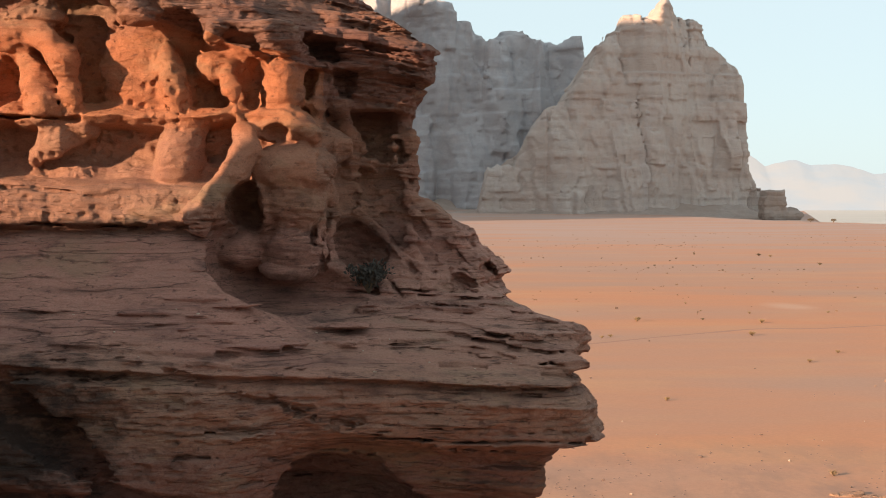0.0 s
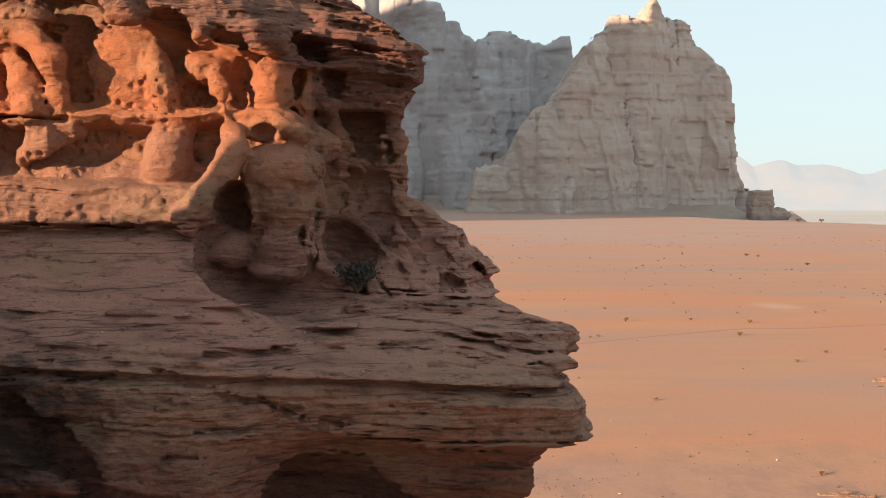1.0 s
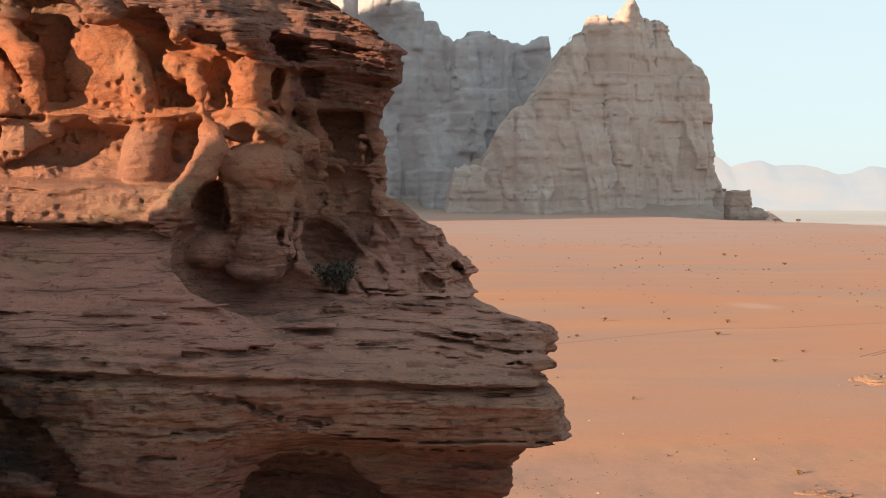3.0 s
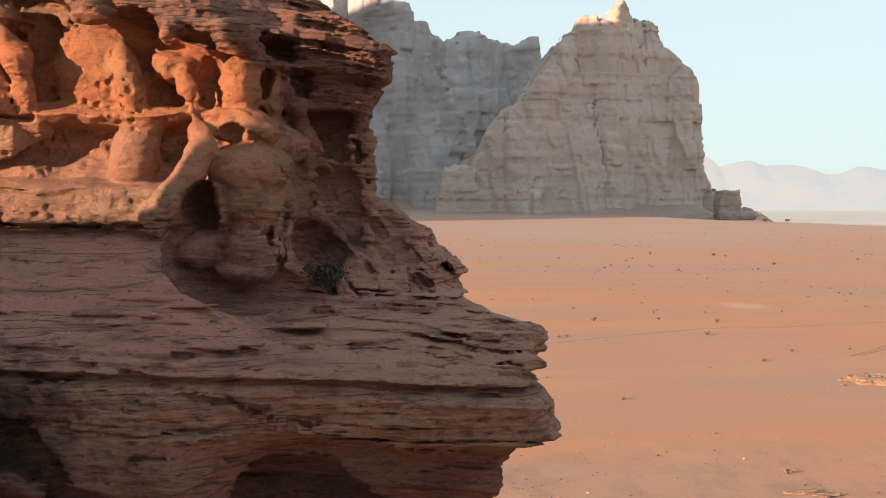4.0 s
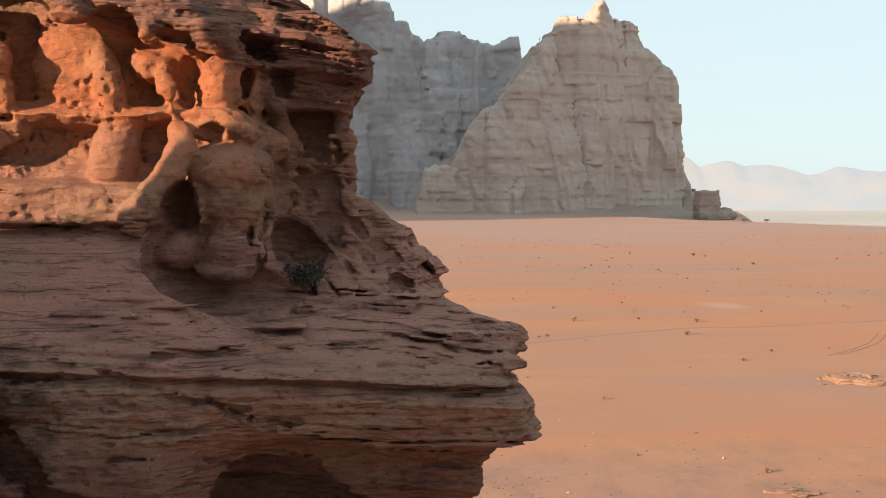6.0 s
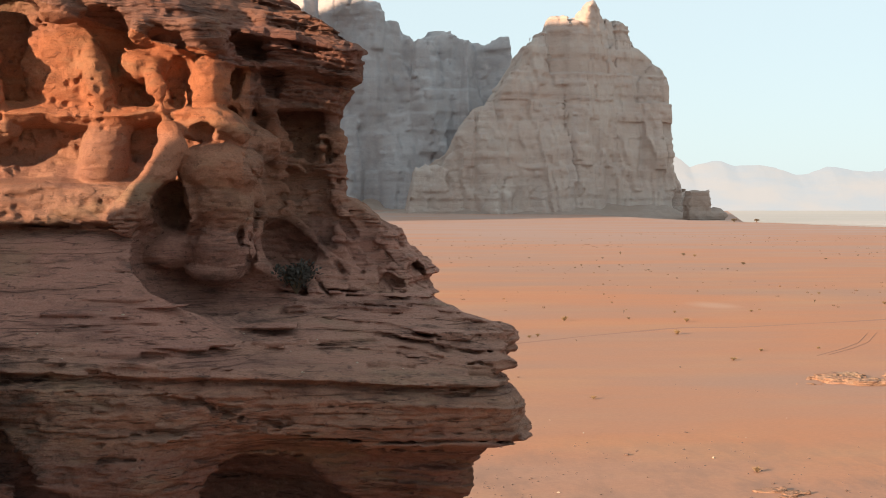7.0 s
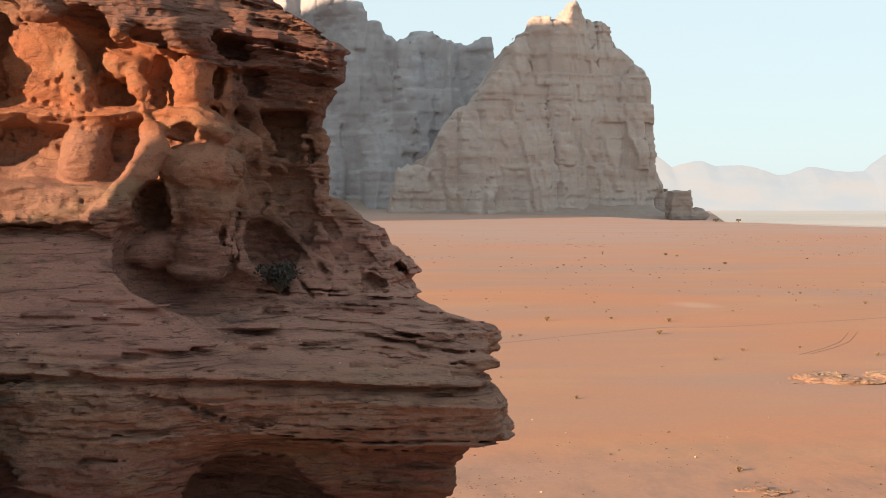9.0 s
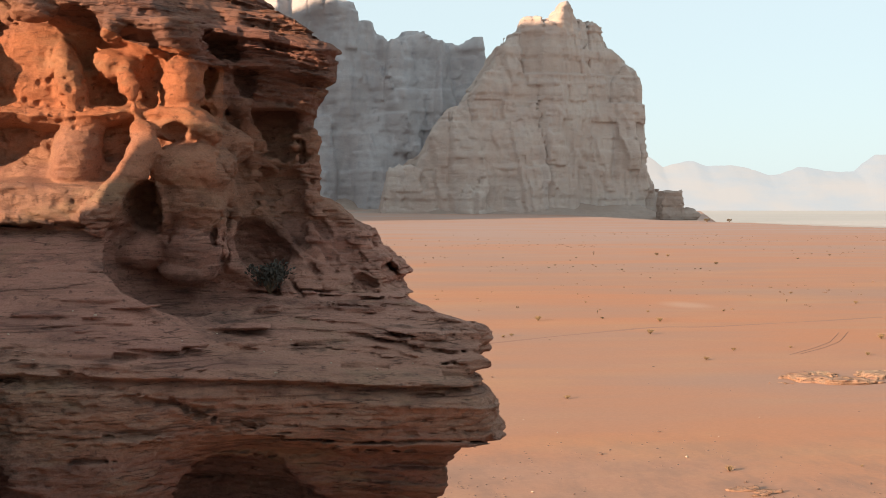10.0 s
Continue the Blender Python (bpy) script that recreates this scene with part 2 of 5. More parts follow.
class Solid:
    """A box of grid points with the distance to a surface, below 0 inside the rock."""

    def __init__(self, low, high, step):
        self.axes = [np.arange(a, b + s, s, dtype=np.float32) for a, b, s in zip(low, high, step)]
        self.step = step
        self.d, self.bend = None, 0.0

    def grid(self):
        x, y, z = self.axes
        return x[:, None, None], y[None, :, None], z[None, None, :]

    def near(self, c, r):
        """The part of the grid within r of c: its slices and its coordinates."""
        cut = []
        for a, m, q in zip(self.axes, c, r):
            i, j = np.searchsorted(a, (m - q, m + q))
            cut.append(slice(int(i), int(j)))
        x, y, z = (a[s] for a, s in zip(self.axes, cut))
        return tuple(cut), x[:, None, None], y[None, :, None], z[None, None, :]

    def wander(self, x, z, k):
        """How far weathering has bent the outlines at a place of the face, in metres."""
        return self.bend * (lattice(x * 2.1, np.full((1, 1, 1), k, np.float32), z * 2.1) + 0.5 * lattice(x * 5.2, np.full((1, 1, 1), k + 1.5, np.float32), z * 5.2))

    def egg(self, c, r, tilt, hollow, soft):
        """Adds or hollows out an egg at c with radii r, leaning by tilt degrees across the face."""
        reach = max(r[0], r[2]) + 2.5 * soft
        cut, x, y, z = self.near(c, (reach, r[1] + 2.5 * soft, reach))
        if min(s.stop - s.start for s in cut) < 1:
            return
        ca, sa = math.cos(radians(tilt)), math.sin(radians(tilt))
        dx, dy, dz = x - c[0] + self.wander(x, z, 0.5), y - c[1], z - c[2] + self.wander(x, z, 4.5)
        u, v = ca * dx + sa * dz, -sa * dx + ca * dz
        q = np.sqrt((u / r[0]) ** 2 + (dy / r[1]) ** 2 + (v / r[2]) ** 2) + 1e-6
        g = np.sqrt((u / r[0] ** 2) ** 2 + (dy / r[1] ** 2) ** 2 + (v / r[2] ** 2) ** 2) + 1e-6
        e = q * (q - 1) / g
        e = np.maximum(e, -1.0)
        self.d[cut] = -smooth_min(-self.d[cut], e, soft) if hollow else smooth_min(self.d[cut], e, soft)

    def rod(self, a, b, ra, rb, hollow, soft, flat=1.0):
        """Adds or hollows out a tapering rod from a to b; flat squeezes it in depth."""
        a, b = np.array(a), np.array(b)
        m, h = (a + b) / 2, np.abs(b - a) / 2 + max(ra, rb) + 2.5 * soft
        cut, x, y, z = self.near(m, h)
        if min(s.stop - s.start for s in cut) < 1:
            return
        v = b - a
        x, z = x + self.wander(x, z, 8.5), z + self.wander(x, z, 12.5)
        t = np.clip(((x - a[0]) * v[0] + (y - a[1]) * v[1] + (z - a[2]) * v[2]) / (v @ v), 0, 1)
        e = np.sqrt((x - a[0] - t * v[0]) ** 2 + ((y - a[1] - t * v[1]) * flat) ** 2 + (z - a[2] - t * v[2]) ** 2) - (ra + (rb - ra) * t)
        self.d[cut] = -smooth_min(-self.d[cut], e, soft) if hollow else smooth_min(self.d[cut], e, soft)

    def roughen(self, band, relief):
        """Adds relief(x, y, z) to the distances near the surface only."""
        i, j, k = np.nonzero(np.abs(self.d) < band)
        x, y, z = (a[n] for a, n in zip(self.axes, (i, j, k)))
        self.d[i, j, k] += relief(x, y, z)

    def skin(self, name, material, sort=None, names=(), parent=None):
        """The surface as a mesh object of quads, or, with sort (which part a place belongs to), as one child of parent for each name."""
        d = self.d
        for axis in range(3):
            for end in (0, -1):
                cap = [slice(None)] * 3
                cap[axis] = end
                d[tuple(cap)] = np.maximum(d[tuple(cap)], 0.01 * self.step[axis])
        nx, ny, nz = d.shape
        s = d < 0
        count = np.zeros((nx - 1, ny - 1, nz - 1), np.int8)
        for dx in (0, 1):
            for dy in (0, 1):
                for dz in (0, 1):
                    count += s[dx:nx - 1 + dx, dy:ny - 1 + dy, dz:nz - 1 + dz]
        ci, cj, ck = np.nonzero((count > 0) & (count < 8))
        index = np.full(count.shape, -1, np.int32)
        index[ci, cj, ck] = np.arange(len(ci))
        total, hits = np.zeros((len(ci), 3), np.float32), np.zeros(len(ci), np.float32)
        corner = lambda o: d[ci + o[0], cj + o[1], ck + o[2]]
        for axis in range(3):
            for p in (0, 1):
                for q in (0, 1):
                    o = [p, q]
                    o.insert(axis, 0)
                    e = list(o)
                    e[axis] = 1
                    va, vb = corner(o), corner(e)
                    cross = (va < 0) != (vb < 0)
                    t = np.where(cross, va / np.where(cross, va - vb, 1), 0)
                    at = np.tile(np.array(o, np.float32), (len(ci), 1))
                    at[:, axis] = t
                    total += at * cross[:, None]
                    hits += cross
        local = total / hits[:, None]
        base = np.stack([ci, cj, ck], 1) + local
        verts = np.stack([self.axes[n][0] + base[:, n] * self.step[n] for n in range(3)], 1)
        faces = []
        for axis in range(3):
            a = [slice(1, -1)] * 3
            a[axis] = slice(0, -1)
            b = list(a)
            b[axis] = slice(1, None)
            first, second = s[tuple(a)], s[tuple(b)]
            i, j, k = np.nonzero(first != second)
            pos = np.stack([i, j, k], 1) + 1
            pos[:, axis] -= 1
            u, v = [n for n in range(3) if n != axis]
            quad = []
            for du, dv in ((1, 1), (0, 1), (0, 0), (1, 0)):
                c = pos.copy()
                c[:, u] -= du
                c[:, v] -= dv
                quad.append(index[c[:, 0], c[:, 1], c[:, 2]])
            quad = np.stack(quad, 1)
            flip = first[i, j, k] == (axis == 1)
            quad[flip] = quad[flip][:, ::-1]
            faces.append(quad)
        quads = np.concatenate(faces)
        # drop loose crumbs that hang in the air or lie closed inside the rock
        mark = np.arange(len(verts))
        for _ in range(200):
            least = mark[quads].min(1)
            fresh = mark.copy()
            for c in range(4):
                np.minimum.at(fresh, quads[:, c], least)
            fresh = fresh[fresh]
            if np.array_equal(fresh, mark):
                break
            mark = fresh
        quads = quads[mark[quads[:, 0]] == np.bincount(mark).argmax()]
        if sort is None:
            return skin_mesh(name, verts, quads, material)
        across = np.cross(verts[quads[:, 2]] - verts[quads[:, 0]], verts[quads[:, 3]] - verts[quads[:, 1]])
        normals = np.zeros_like(verts)
        for c in range(4):
            for n in range(3):
                normals[:, n] += np.bincount(quads[:, c], across[:, n], len(verts))
        normals /= np.linalg.norm(normals, axis=1, keepdims=True) + 1e-9
        which = sort(verts[quads].mean(1))
        for k, (title, label) in enumerate(names):
            mine = quads[which == k]
            if not len(mine):
                continue
            used, again = np.unique(mine, return_inverse=True)
            ob = skin_mesh(title, verts[used] - np.array(parent.location), again.reshape(-1, 4), material[k])
            ob.data.normals_split_custom_set_from_vertices(normals[used])
            ob.parent = parent
            tagged(ob, label)


def skin_mesh(name, verts, quads, material, smooth=True):
    me = bpy.data.meshes.new(name)
    me.vertices.add(len(verts))
    me.vertices.foreach_set("co", np.asarray(verts, np.float32).ravel())
    me.loops.add(quads.size)
    me.loops.foreach_set("vertex_index", quads.astype(np.int32).ravel())
    me.polygons.add(len(quads))
    me.polygons.foreach_set("loop_start", np.arange(0, quads.size, 4, dtype=np.int32))
    me.update(calc_edges=True)
    me.polygons.foreach_set("use_smooth", np.full(len(quads), smooth))
    me.materials.append(material)
    return new(name, me)


def sheet(name, xs, ys, height, material):
    """A ground sheet over the grid xs by ys."""
    gx, gy = np.meshgrid(xs, ys, indexing="ij")
    verts = np.stack([gx, gy, height(gx, gy)], -1).reshape(-1, 3)
    n, m = len(xs), len(ys)
    i = (np.arange(n - 1)[:, None] * m + np.arange(m - 1)[None, :]).ravel()
    return skin_mesh(name, verts, np.stack([i, i + m, i + m + 1, i + 1], 1), material)


# ---- the near outcrop ----
FINE = 0.56
rock = Solid((-6.6, 12.9, 14.3), (2.2, 19.9, 21.2), (0.040 * FINE, 0.050 * FINE, 0.030 * FINE))
gx, gy, gz = rock.grid()
rel = gz - EYE
# how far the face stands from the eye at each height: the cave wall, and the receding side wall
LEFT_Z = (-4.0, -3.3, -2.9, -2.6, -2.06, -1.98, -1.95, -1.89, -1.85, -1.4, -1.0, -0.5, -0.40, -0.34, -0.27, 0.16, 0.22, 0.30, 0.6, 0.92, 0.98, 1.08, 1.16, 1.3, 2.25, 2.42, 2.50, 2.65, 2.9, 3.4)
LEFT_Y = (13.6, 13.7, 13.6, 13.65, 13.75, 13.88, 13.98, 13.78, 13.88, 14.75, 15.45, 16.35, 16.55, 16.7, 16.45, 16.45, 16.58, 16.95, 17.25, 17.2, 16.84, 16.66, 16.8, 17.05, 17.13, 16.9, 16.42, 16.3, 16.5, 17.3)
SIDE_Z = (-4.0, -3.2, -2.75, -2.6, -2.5, -2.08, -1.98, -1.95, -1.89, -1.84, -1.5, -1.3, -1.15, -0.9, -0.3, 0.3, 1.25, 1.35, 2.0, 2.4, 3.3)
SIDE_Y = (15.0, 14.9, 14.7, 14.4, 14.2, 14.1, 14.22, 14.32, 14.1, 14.25, 15.9, 16.9, 17.3, 17.6, 18.1, 18.3, 18.2, 17.7, 17.6, 17.7, 18.6)
# the edge on the right: how far it reaches, and at what depth it is widest
EDGE_Z = (-4.3, -4.05, -3.45, -3.19, -2.99, -2.76, -2.63, -2.58, -2.55, -2.47, -2.22, -2.04, -1.91, -1.76, -1.65, -1.51, -1.47, -1.42, -1.34, -1.28, -1.15, -1.07, -0.96, -0.85, -0.72, -0.57, -0.35, -0.29, -0.21, -0.11, 0.05, 0.1, 0.77, 0.96, 1.16, 1.28, 1.47, 1.55, 1.82, 2.01, 2.13, 2.23, 2.34, 2.46, 2.57, 2.63, 2.9, 3.3)
EDGE_X = (0.94, 0.96, 1.02, 1.06, 1.11, 1.21, 1.34, 1.65, 1.79, 1.7, 1.7, 1.59, 1.57, 1.65, 1.6, 1.52, 1.45, 1.23, 1.01, 0.82, 0.8, 0.73, 0.87, 0.83, 0.7, 0.53, 0.4, 0.25, 0.13, -0.03, -0.27, -0.4, -0.41, -0.46, -0.41, -0.28, -0.25, -0.19, -0.15, -0.12, -0.23, -0.36, -0.53, -0.64, -0.87, -1.0, -1.4, -3.0)
DEPTH_Z = (-4.05, -2.53, -1.85, -1.5, -1.34, -1.15, -0.98, -0.01, 2.63)
DEPTH_Y = (15.3, 15.2, 15.5, 16.0, 17.0, 18.6, 19.0, 18.6, 18.5)
# the overhanging cap dips to the right; the wall turns away from the sun at its corner
dip = 0.31 * np.clip(gx + 4.1, -1.0, 2.4) * np.clip((rel - 1.15) / 0.45, 0, 1)
turn = np.clip((gx + 2.35) / 1.25, 0, 1)
turn = 0.5 * turn + 0.5 * turn * turn * (3 - 2 * turn)
dip = dip + 0.05 * (gx + 0.5) * np.clip((-1.3 - rel) / 0.3, 0, 1)
wave = (0.10 * lattice(gx * 1.5, np.full((1, 1, 1), 0.5, np.float32), gz * 0.8) + 0.05 * lattice(gx * 4.2, np.full((1, 1, 1), 2.5, np.float32), gz * 2.0)) * np.clip(rel / 0.3, 0, 1)
face = np.interp(rel + dip + wave, LEFT_Z, LEFT_Y).astype(np.float32) * (1 - turn) + np.interp(rel + np.minimum(dip, 0.12), SIDE_Z, SIDE_Y).astype(np.float32) * turn
edge = np.interp(rel, EDGE_Z, EDGE_X).astype(np.float32) - 0.16 * (gy - np.interp(rel, DEPTH_Z, DEPTH_Y).astype(np.float32)) ** 2
rock.d = (-smooth_min(-(face - gy) * 0.8, -(gx - edge) * 0.9, 0.12)).astype(np.float32)


def hollow(x, y, z, rx, ry, rz, tilt=0, soft=0.12):
    rock.egg((x, y, z), (rx, ry, rz), tilt, True, soft)


def bulge(x, y, z, rx, ry, rz, tilt=0, soft=0.12):
    rock.egg((x, y, z), (rx, ry, rz), tilt, False, soft)


def strut(a, b, ra, rb, soft=0.08, flat=1.0):
    rock.rod(a, b, ra, rb, False, soft, flat)


def groove(a, b, ra, rb, soft=0.05, flat=1.0):
    rock.rod(a, b, ra, rb, True, soft, flat)


def face_at(x, h):
    """The depth of the unweathered face at x and the height h over the eye."""
    d = 0.31 * np.clip(x + 4.1, -1.0, 2.4) * np.clip((h - 1.15) / 0.45, 0, 1) + 0.05 * (x + 0.5) * np.clip((-1.3 - h) / 0.3, 0, 1)
    w = np.clip((x + 2.35) / 1.25, 0, 1)
    w = 0.5 * w + 0.5 * w * w * (3 - 2 * w)
    return float(np.interp(h + d, LEFT_Z, LEFT_Y) * (1 - w) + np.interp(h + min(d, 0.12), SIDE_Z, SIDE_Y) * w)


# thin plates where the beds break off in steps, and flat notches where flakes have fallen out
flakes = random.Random(77)
for k in range(70):
    x = 1.5 - 6.2 * flakes.random() ** 1.6
    h = flakes.choice((-2.45, -1.76, -1.72, -1.62, -1.54, -1.45, -1.38, -1.31, -1.24)) + flakes.uniform(-0.05, 0.05) - 0.03 * x
    size = flakes.uniform(0.12, 0.65)
    bulge(x, face_at(x, h) + 0.16, EYE + h, size, flakes.uniform(0.20, 0.26), flakes.uniform(0.018, 0.034), flakes.uniform(-4, 3), 0.015)
for k in range(34):
    x = 1.5 - 6.2 * flakes.random() ** 1.3
    h = flakes.uniform(-2.5, -0.8)
    hollow(x, face_at(x, h) + 0.01, EYE + h, flakes.uniform(0.1, 0.4), flakes.uniform(0.03, 0.07), flakes.uniform(0.010, 0.020), flakes.uniform(-5, 3), 0.02)
for k in range(110):
    x, h = flakes.uniform(-1.7, 0.1), flakes.uniform(1.35, 2.7)
    bulge(x, face_at(x, h) + 0.22, EYE + h, flakes.uniform(0.15, 0.5), flakes.uniform(0.24, 0.34), flakes.uniform(0.022, 0.05), flakes.uniform(-14, -6), 0.015)
# nothing reaches past the broken edge
rock.d = np.maximum(rock.d, (gx - edge - 0.03 - 0.05 * lattice(np.full((1, 1, 1), 0.3, np.float32), gy * 0.9, gz * 5.0)) * 0.9).astype(np.float32)

rock.bend = 0.04
# hollows under the cap, which hangs over the wall in lobes
hollow(-4.54, 17.05, 20.38, 0.33, 0.22, 0.43, 0, 0.14)
hollow(-3.21, 16.55, 20.13, 0.27, 0.50, 0.21, -30, 0.1)
hollow(-2.49, 16.50, 19.99, 0.38, 0.45, 0.13, -12, 0.08)
hollow(-1.50, 16.80, 19.92, 0.27, 0.50, 0.18, -15, 0.08)
hollow(-1.80, 17.20, 19.65, 0.15, 0.20, 0.29, 0, 0.1)
bulge(-3.81, 16.50, 20.39, 0.33, 0.32, 0.21, -20, 0.1)
bulge(-2.77, 16.42, 20.07, 0.15, 0.28, 0.15, 0, 0.08)
bulge(-2.03, 16.50, 20.03, 0.31, 0.33, 0.21, -25, 0.1)
# columns and panels of the cave wall, and the caves between them
bulge(-3.84, 17.26, 19.67, 0.61, 0.42, 0.70, 8, 0.12)
bulge(-3.37, 16.98, 19.52, 0.22, 0.34, 0.52, 12, 0.14)
hollow(-4.47, 17.20, 19.74, 0.19, 0.16, 0.73, 4, 0.14)
hollow(-5.52, 17.00, 19.50, 0.26, 0.40, 0.36, 0, 0.1)
hollow(-2.97, 17.15, 19.34, 0.23, 0.22, 0.25, 0, 0.12)
hollow(-3.15, 17.08, 19.83, 0.10, 0.16, 0.36, -8, 0.1)
hollow(-2.40, 17.10, 19.50, 0.13, 0.18, 0.40, 0, 0.12)
bulge(-5.34, 16.82, 20.12, 0.34, 0.36, 0.28, 0, 0.12)
bulge(-4.98, 16.85, 20.29, 0.26, 0.32, 0.23, 0, 0.12)
strut((-5.09, 16.72, 20.26), (-4.66, 16.60, 19.75), 0.198, 0.189, 0.12, 1)
strut((-4.66, 16.60, 19.75), (-4.61, 16.68, 19.39), 0.189, 0.120, 0.12, 1)
strut((-4.61, 16.68, 19.39), (-4.58, 16.82, 19.02), 0.120, 0.142, 0.12, 1)
strut((-5.17, 16.84, 19.80), (-5.04, 16.74, 19.47), 0.157, 0.191, 0.12, 1)
strut((-5.04, 16.74, 19.47), (-4.98, 16.70, 19.21), 0.191, 0.226, 0.12, 1)
hollow(-5.01, 16.70, 19.83, 0.14, 0.30, 0.07, -25, 0.05)
hollow(-4.79, 16.95, 19.24, 0.06, 0.30, 0.21, -10, 0.04)
hollow(-5.11, 16.80, 19.06, 0.55, 0.40, 0.04, 0, 0.03)
hollow(-4.79, 16.97, 20.10, 0.11, 0.35, 0.09, -35, 0.06)
bulge(-2.84, 17.20, 19.72, 0.35, 0.36, 0.25, 0, 0.1)
strut((-2.76, 17.02, 19.76), (-2.62, 16.70, 19.36), 0.079, 0.106, 0.06, 1)
strut((-2.62, 16.70, 19.36), (-2.56, 16.72, 19.15), 0.106, 0.078, 0.06, 1)
strut((-2.56, 16.72, 19.15), (-2.48, 16.80, 18.94), 0.078, 0.071, 0.06, 1)
bulge(-2.01, 17.10, 19.53, 0.27, 0.42, 0.39, -10, 0.14)
strut((-2.19, 17.00, 19.16), (-2.02, 16.88, 19.48), 0.101, 0.086, 0.08, 1)
# a small arch over a dark hole, at the head of the great knob
bulge(-2.00, 17.00, 18.96, 0.46, 0.35, 0.22, -12, 0.06)
strut((-2.35, 16.82, 18.88), (-2.27, 16.78, 19.09), 0.071, 0.085, 0.04, 1)
strut((-2.27, 16.78, 19.09), (-2.00, 16.72, 19.07), 0.085, 0.071, 0.04, 1)
strut((-2.00, 16.72, 19.07), (-1.82, 16.72, 18.93), 0.071, 0.085, 0.04, 1)
strut((-1.82, 16.72, 18.93), (-1.61, 16.78, 18.84), 0.085, 0.099, 0.04, 1)
hollow(-2.08, 16.70, 18.83, 0.18, 0.30, 0.14, -20, 0.03)
# the smooth recess over the ledge
strut((-4.54, 17.00, 18.95), (-4.86, 16.86, 18.78), 0.158, 0.171, 0.12, 1)
strut((-4.86, 16.86, 18.78), (-5.13, 16.95, 18.57), 0.171, 0.115, 0.12, 1)
bulge(-4.64, 17.20, 18.34, 0.22, 0.30, 0.17, 0, 0.12)
# an unseen column, added left of the view to shade the recess
strut((-6.03, 16.75, 19.08), (-5.98, 16.75, 18.16), 0.241, 0.283, 0.15, 1)
bulge(-3.34, 17.00, 18.55, 0.33, 0.46, 0.47, 0, 0.16)
strut((-3.14, 16.95, 18.93), (-3.31, 16.85, 18.70), 0.158, 0.185, 0.12, 1)
strut((-2.49, 16.70, 18.89), (-2.45, 16.58, 18.62), 0.141, 0.161, 0.07, 1)
strut((-2.45, 16.58, 18.62), (-2.58, 16.44, 18.30), 0.161, 0.174, 0.07, 1)
strut((-2.58, 16.44, 18.30), (-2.76, 16.32, 18.06), 0.174, 0.193, 0.07, 1)
strut((-2.76, 16.32, 18.06), (-2.93, 16.36, 17.81), 0.193, 0.249, 0.07, 1)
hollow(-4.95, 16.42, 17.72, 0.28, 0.35, 0.04, 0, 0.03)
hollow(-4.02, 16.44, 17.70, 0.36, 0.38, 0.04, 3, 0.03)
hollow(-3.23, 16.46, 17.70, 0.25, 0.35, 0.03, 0, 0.03)
groove((-4.50, 16.44, 18.06), (-4.40, 16.42, 17.85), 0.021, 0.035, 0.02, 1)
groove((-3.82, 16.44, 18.09), (-3.77, 16.42, 17.80), 0.021, 0.028, 0.02, 1)
groove((-3.47, 16.44, 18.06), (-3.52, 16.42, 17.79), 0.021, 0.028, 0.02, 1)
groove((-5.46, 16.50, 18.18), (-4.76, 16.48, 18.13), 0.028, 0.028, 0.02, 0.5)
groove((-4.76, 16.48, 18.13), (-4.40, 16.44, 18.08), 0.028, 0.035, 0.02, 0.5)
groove((-4.40, 16.44, 18.08), (-3.15, 16.44, 18.11), 0.035, 0.028, 0.02, 0.5)
# the cave beside the strut, the great knob and the lobes under it
hollow(-2.47, 16.74, 17.88, 0.24, 0.90, 0.41, -10, 0.06)
hollow(-2.62, 16.50, 17.40, 0.29, 0.80, 0.36, 0, 0.08)
hollow(-2.12, 16.30, 17.12, 0.73, 1.15, 0.58, -14, 0.08)
hollow(-1.48, 16.75, 16.94, 0.55, 0.75, 0.31, -8, 0.16)
bulge(-1.88, 16.98, 18.39, 0.55, 0.60, 0.36, 0, 0.05)
bulge(-1.87, 17.02, 18.06, 0.45, 0.56, 0.47, 0, 0.08)
bulge(-1.43, 17.25, 18.12, 0.11, 0.25, 0.23, 0, 0.06)
# filler mass behind the knob, added to keep sun off the side wall
bulge(-1.74, 17.50, 18.74, 0.58, 0.42, 0.30, 0, 0.1)
groove((-1.72, 16.47, 18.04), (-1.63, 16.42, 18.31), 0.017, 0.024, 0.015, 1)
groove((-1.63, 16.42, 18.31), (-1.44, 16.60, 18.41), 0.024, 0.018, 0.015, 1)
groove((-1.56, 16.50, 18.42), (-1.36, 16.85, 18.33), 0.014, 0.021, 0.015, 1)
bulge(-2.58, 17.14, 17.37, 0.33, 0.46, 0.25, 0, 0.1)
bulge(-1.90, 17.12, 17.44, 0.42, 0.54, 0.41, 0, 0.1)
bulge(-1.96, 17.06, 17.14, 0.37, 0.46, 0.17, 0, 0.06)
hollow(-2.20, 16.58, 17.54, 0.06, 0.30, 0.11, 0, 0.03)
hollow(-2.61, 16.40, 17.67, 0.06, 0.30, 0.06, 0, 0.03)
hollow(-2.31, 16.46, 17.14, 0.14, 0.20, 0.03, 5, 0.03)
hollow(-1.56, 17.20, 17.36, 0.07, 0.35, 0.31, -3, 0.05)
hollow(-1.64, 16.85, 17.58, 0.06, 0.20, 0.14, 8, 0.04)
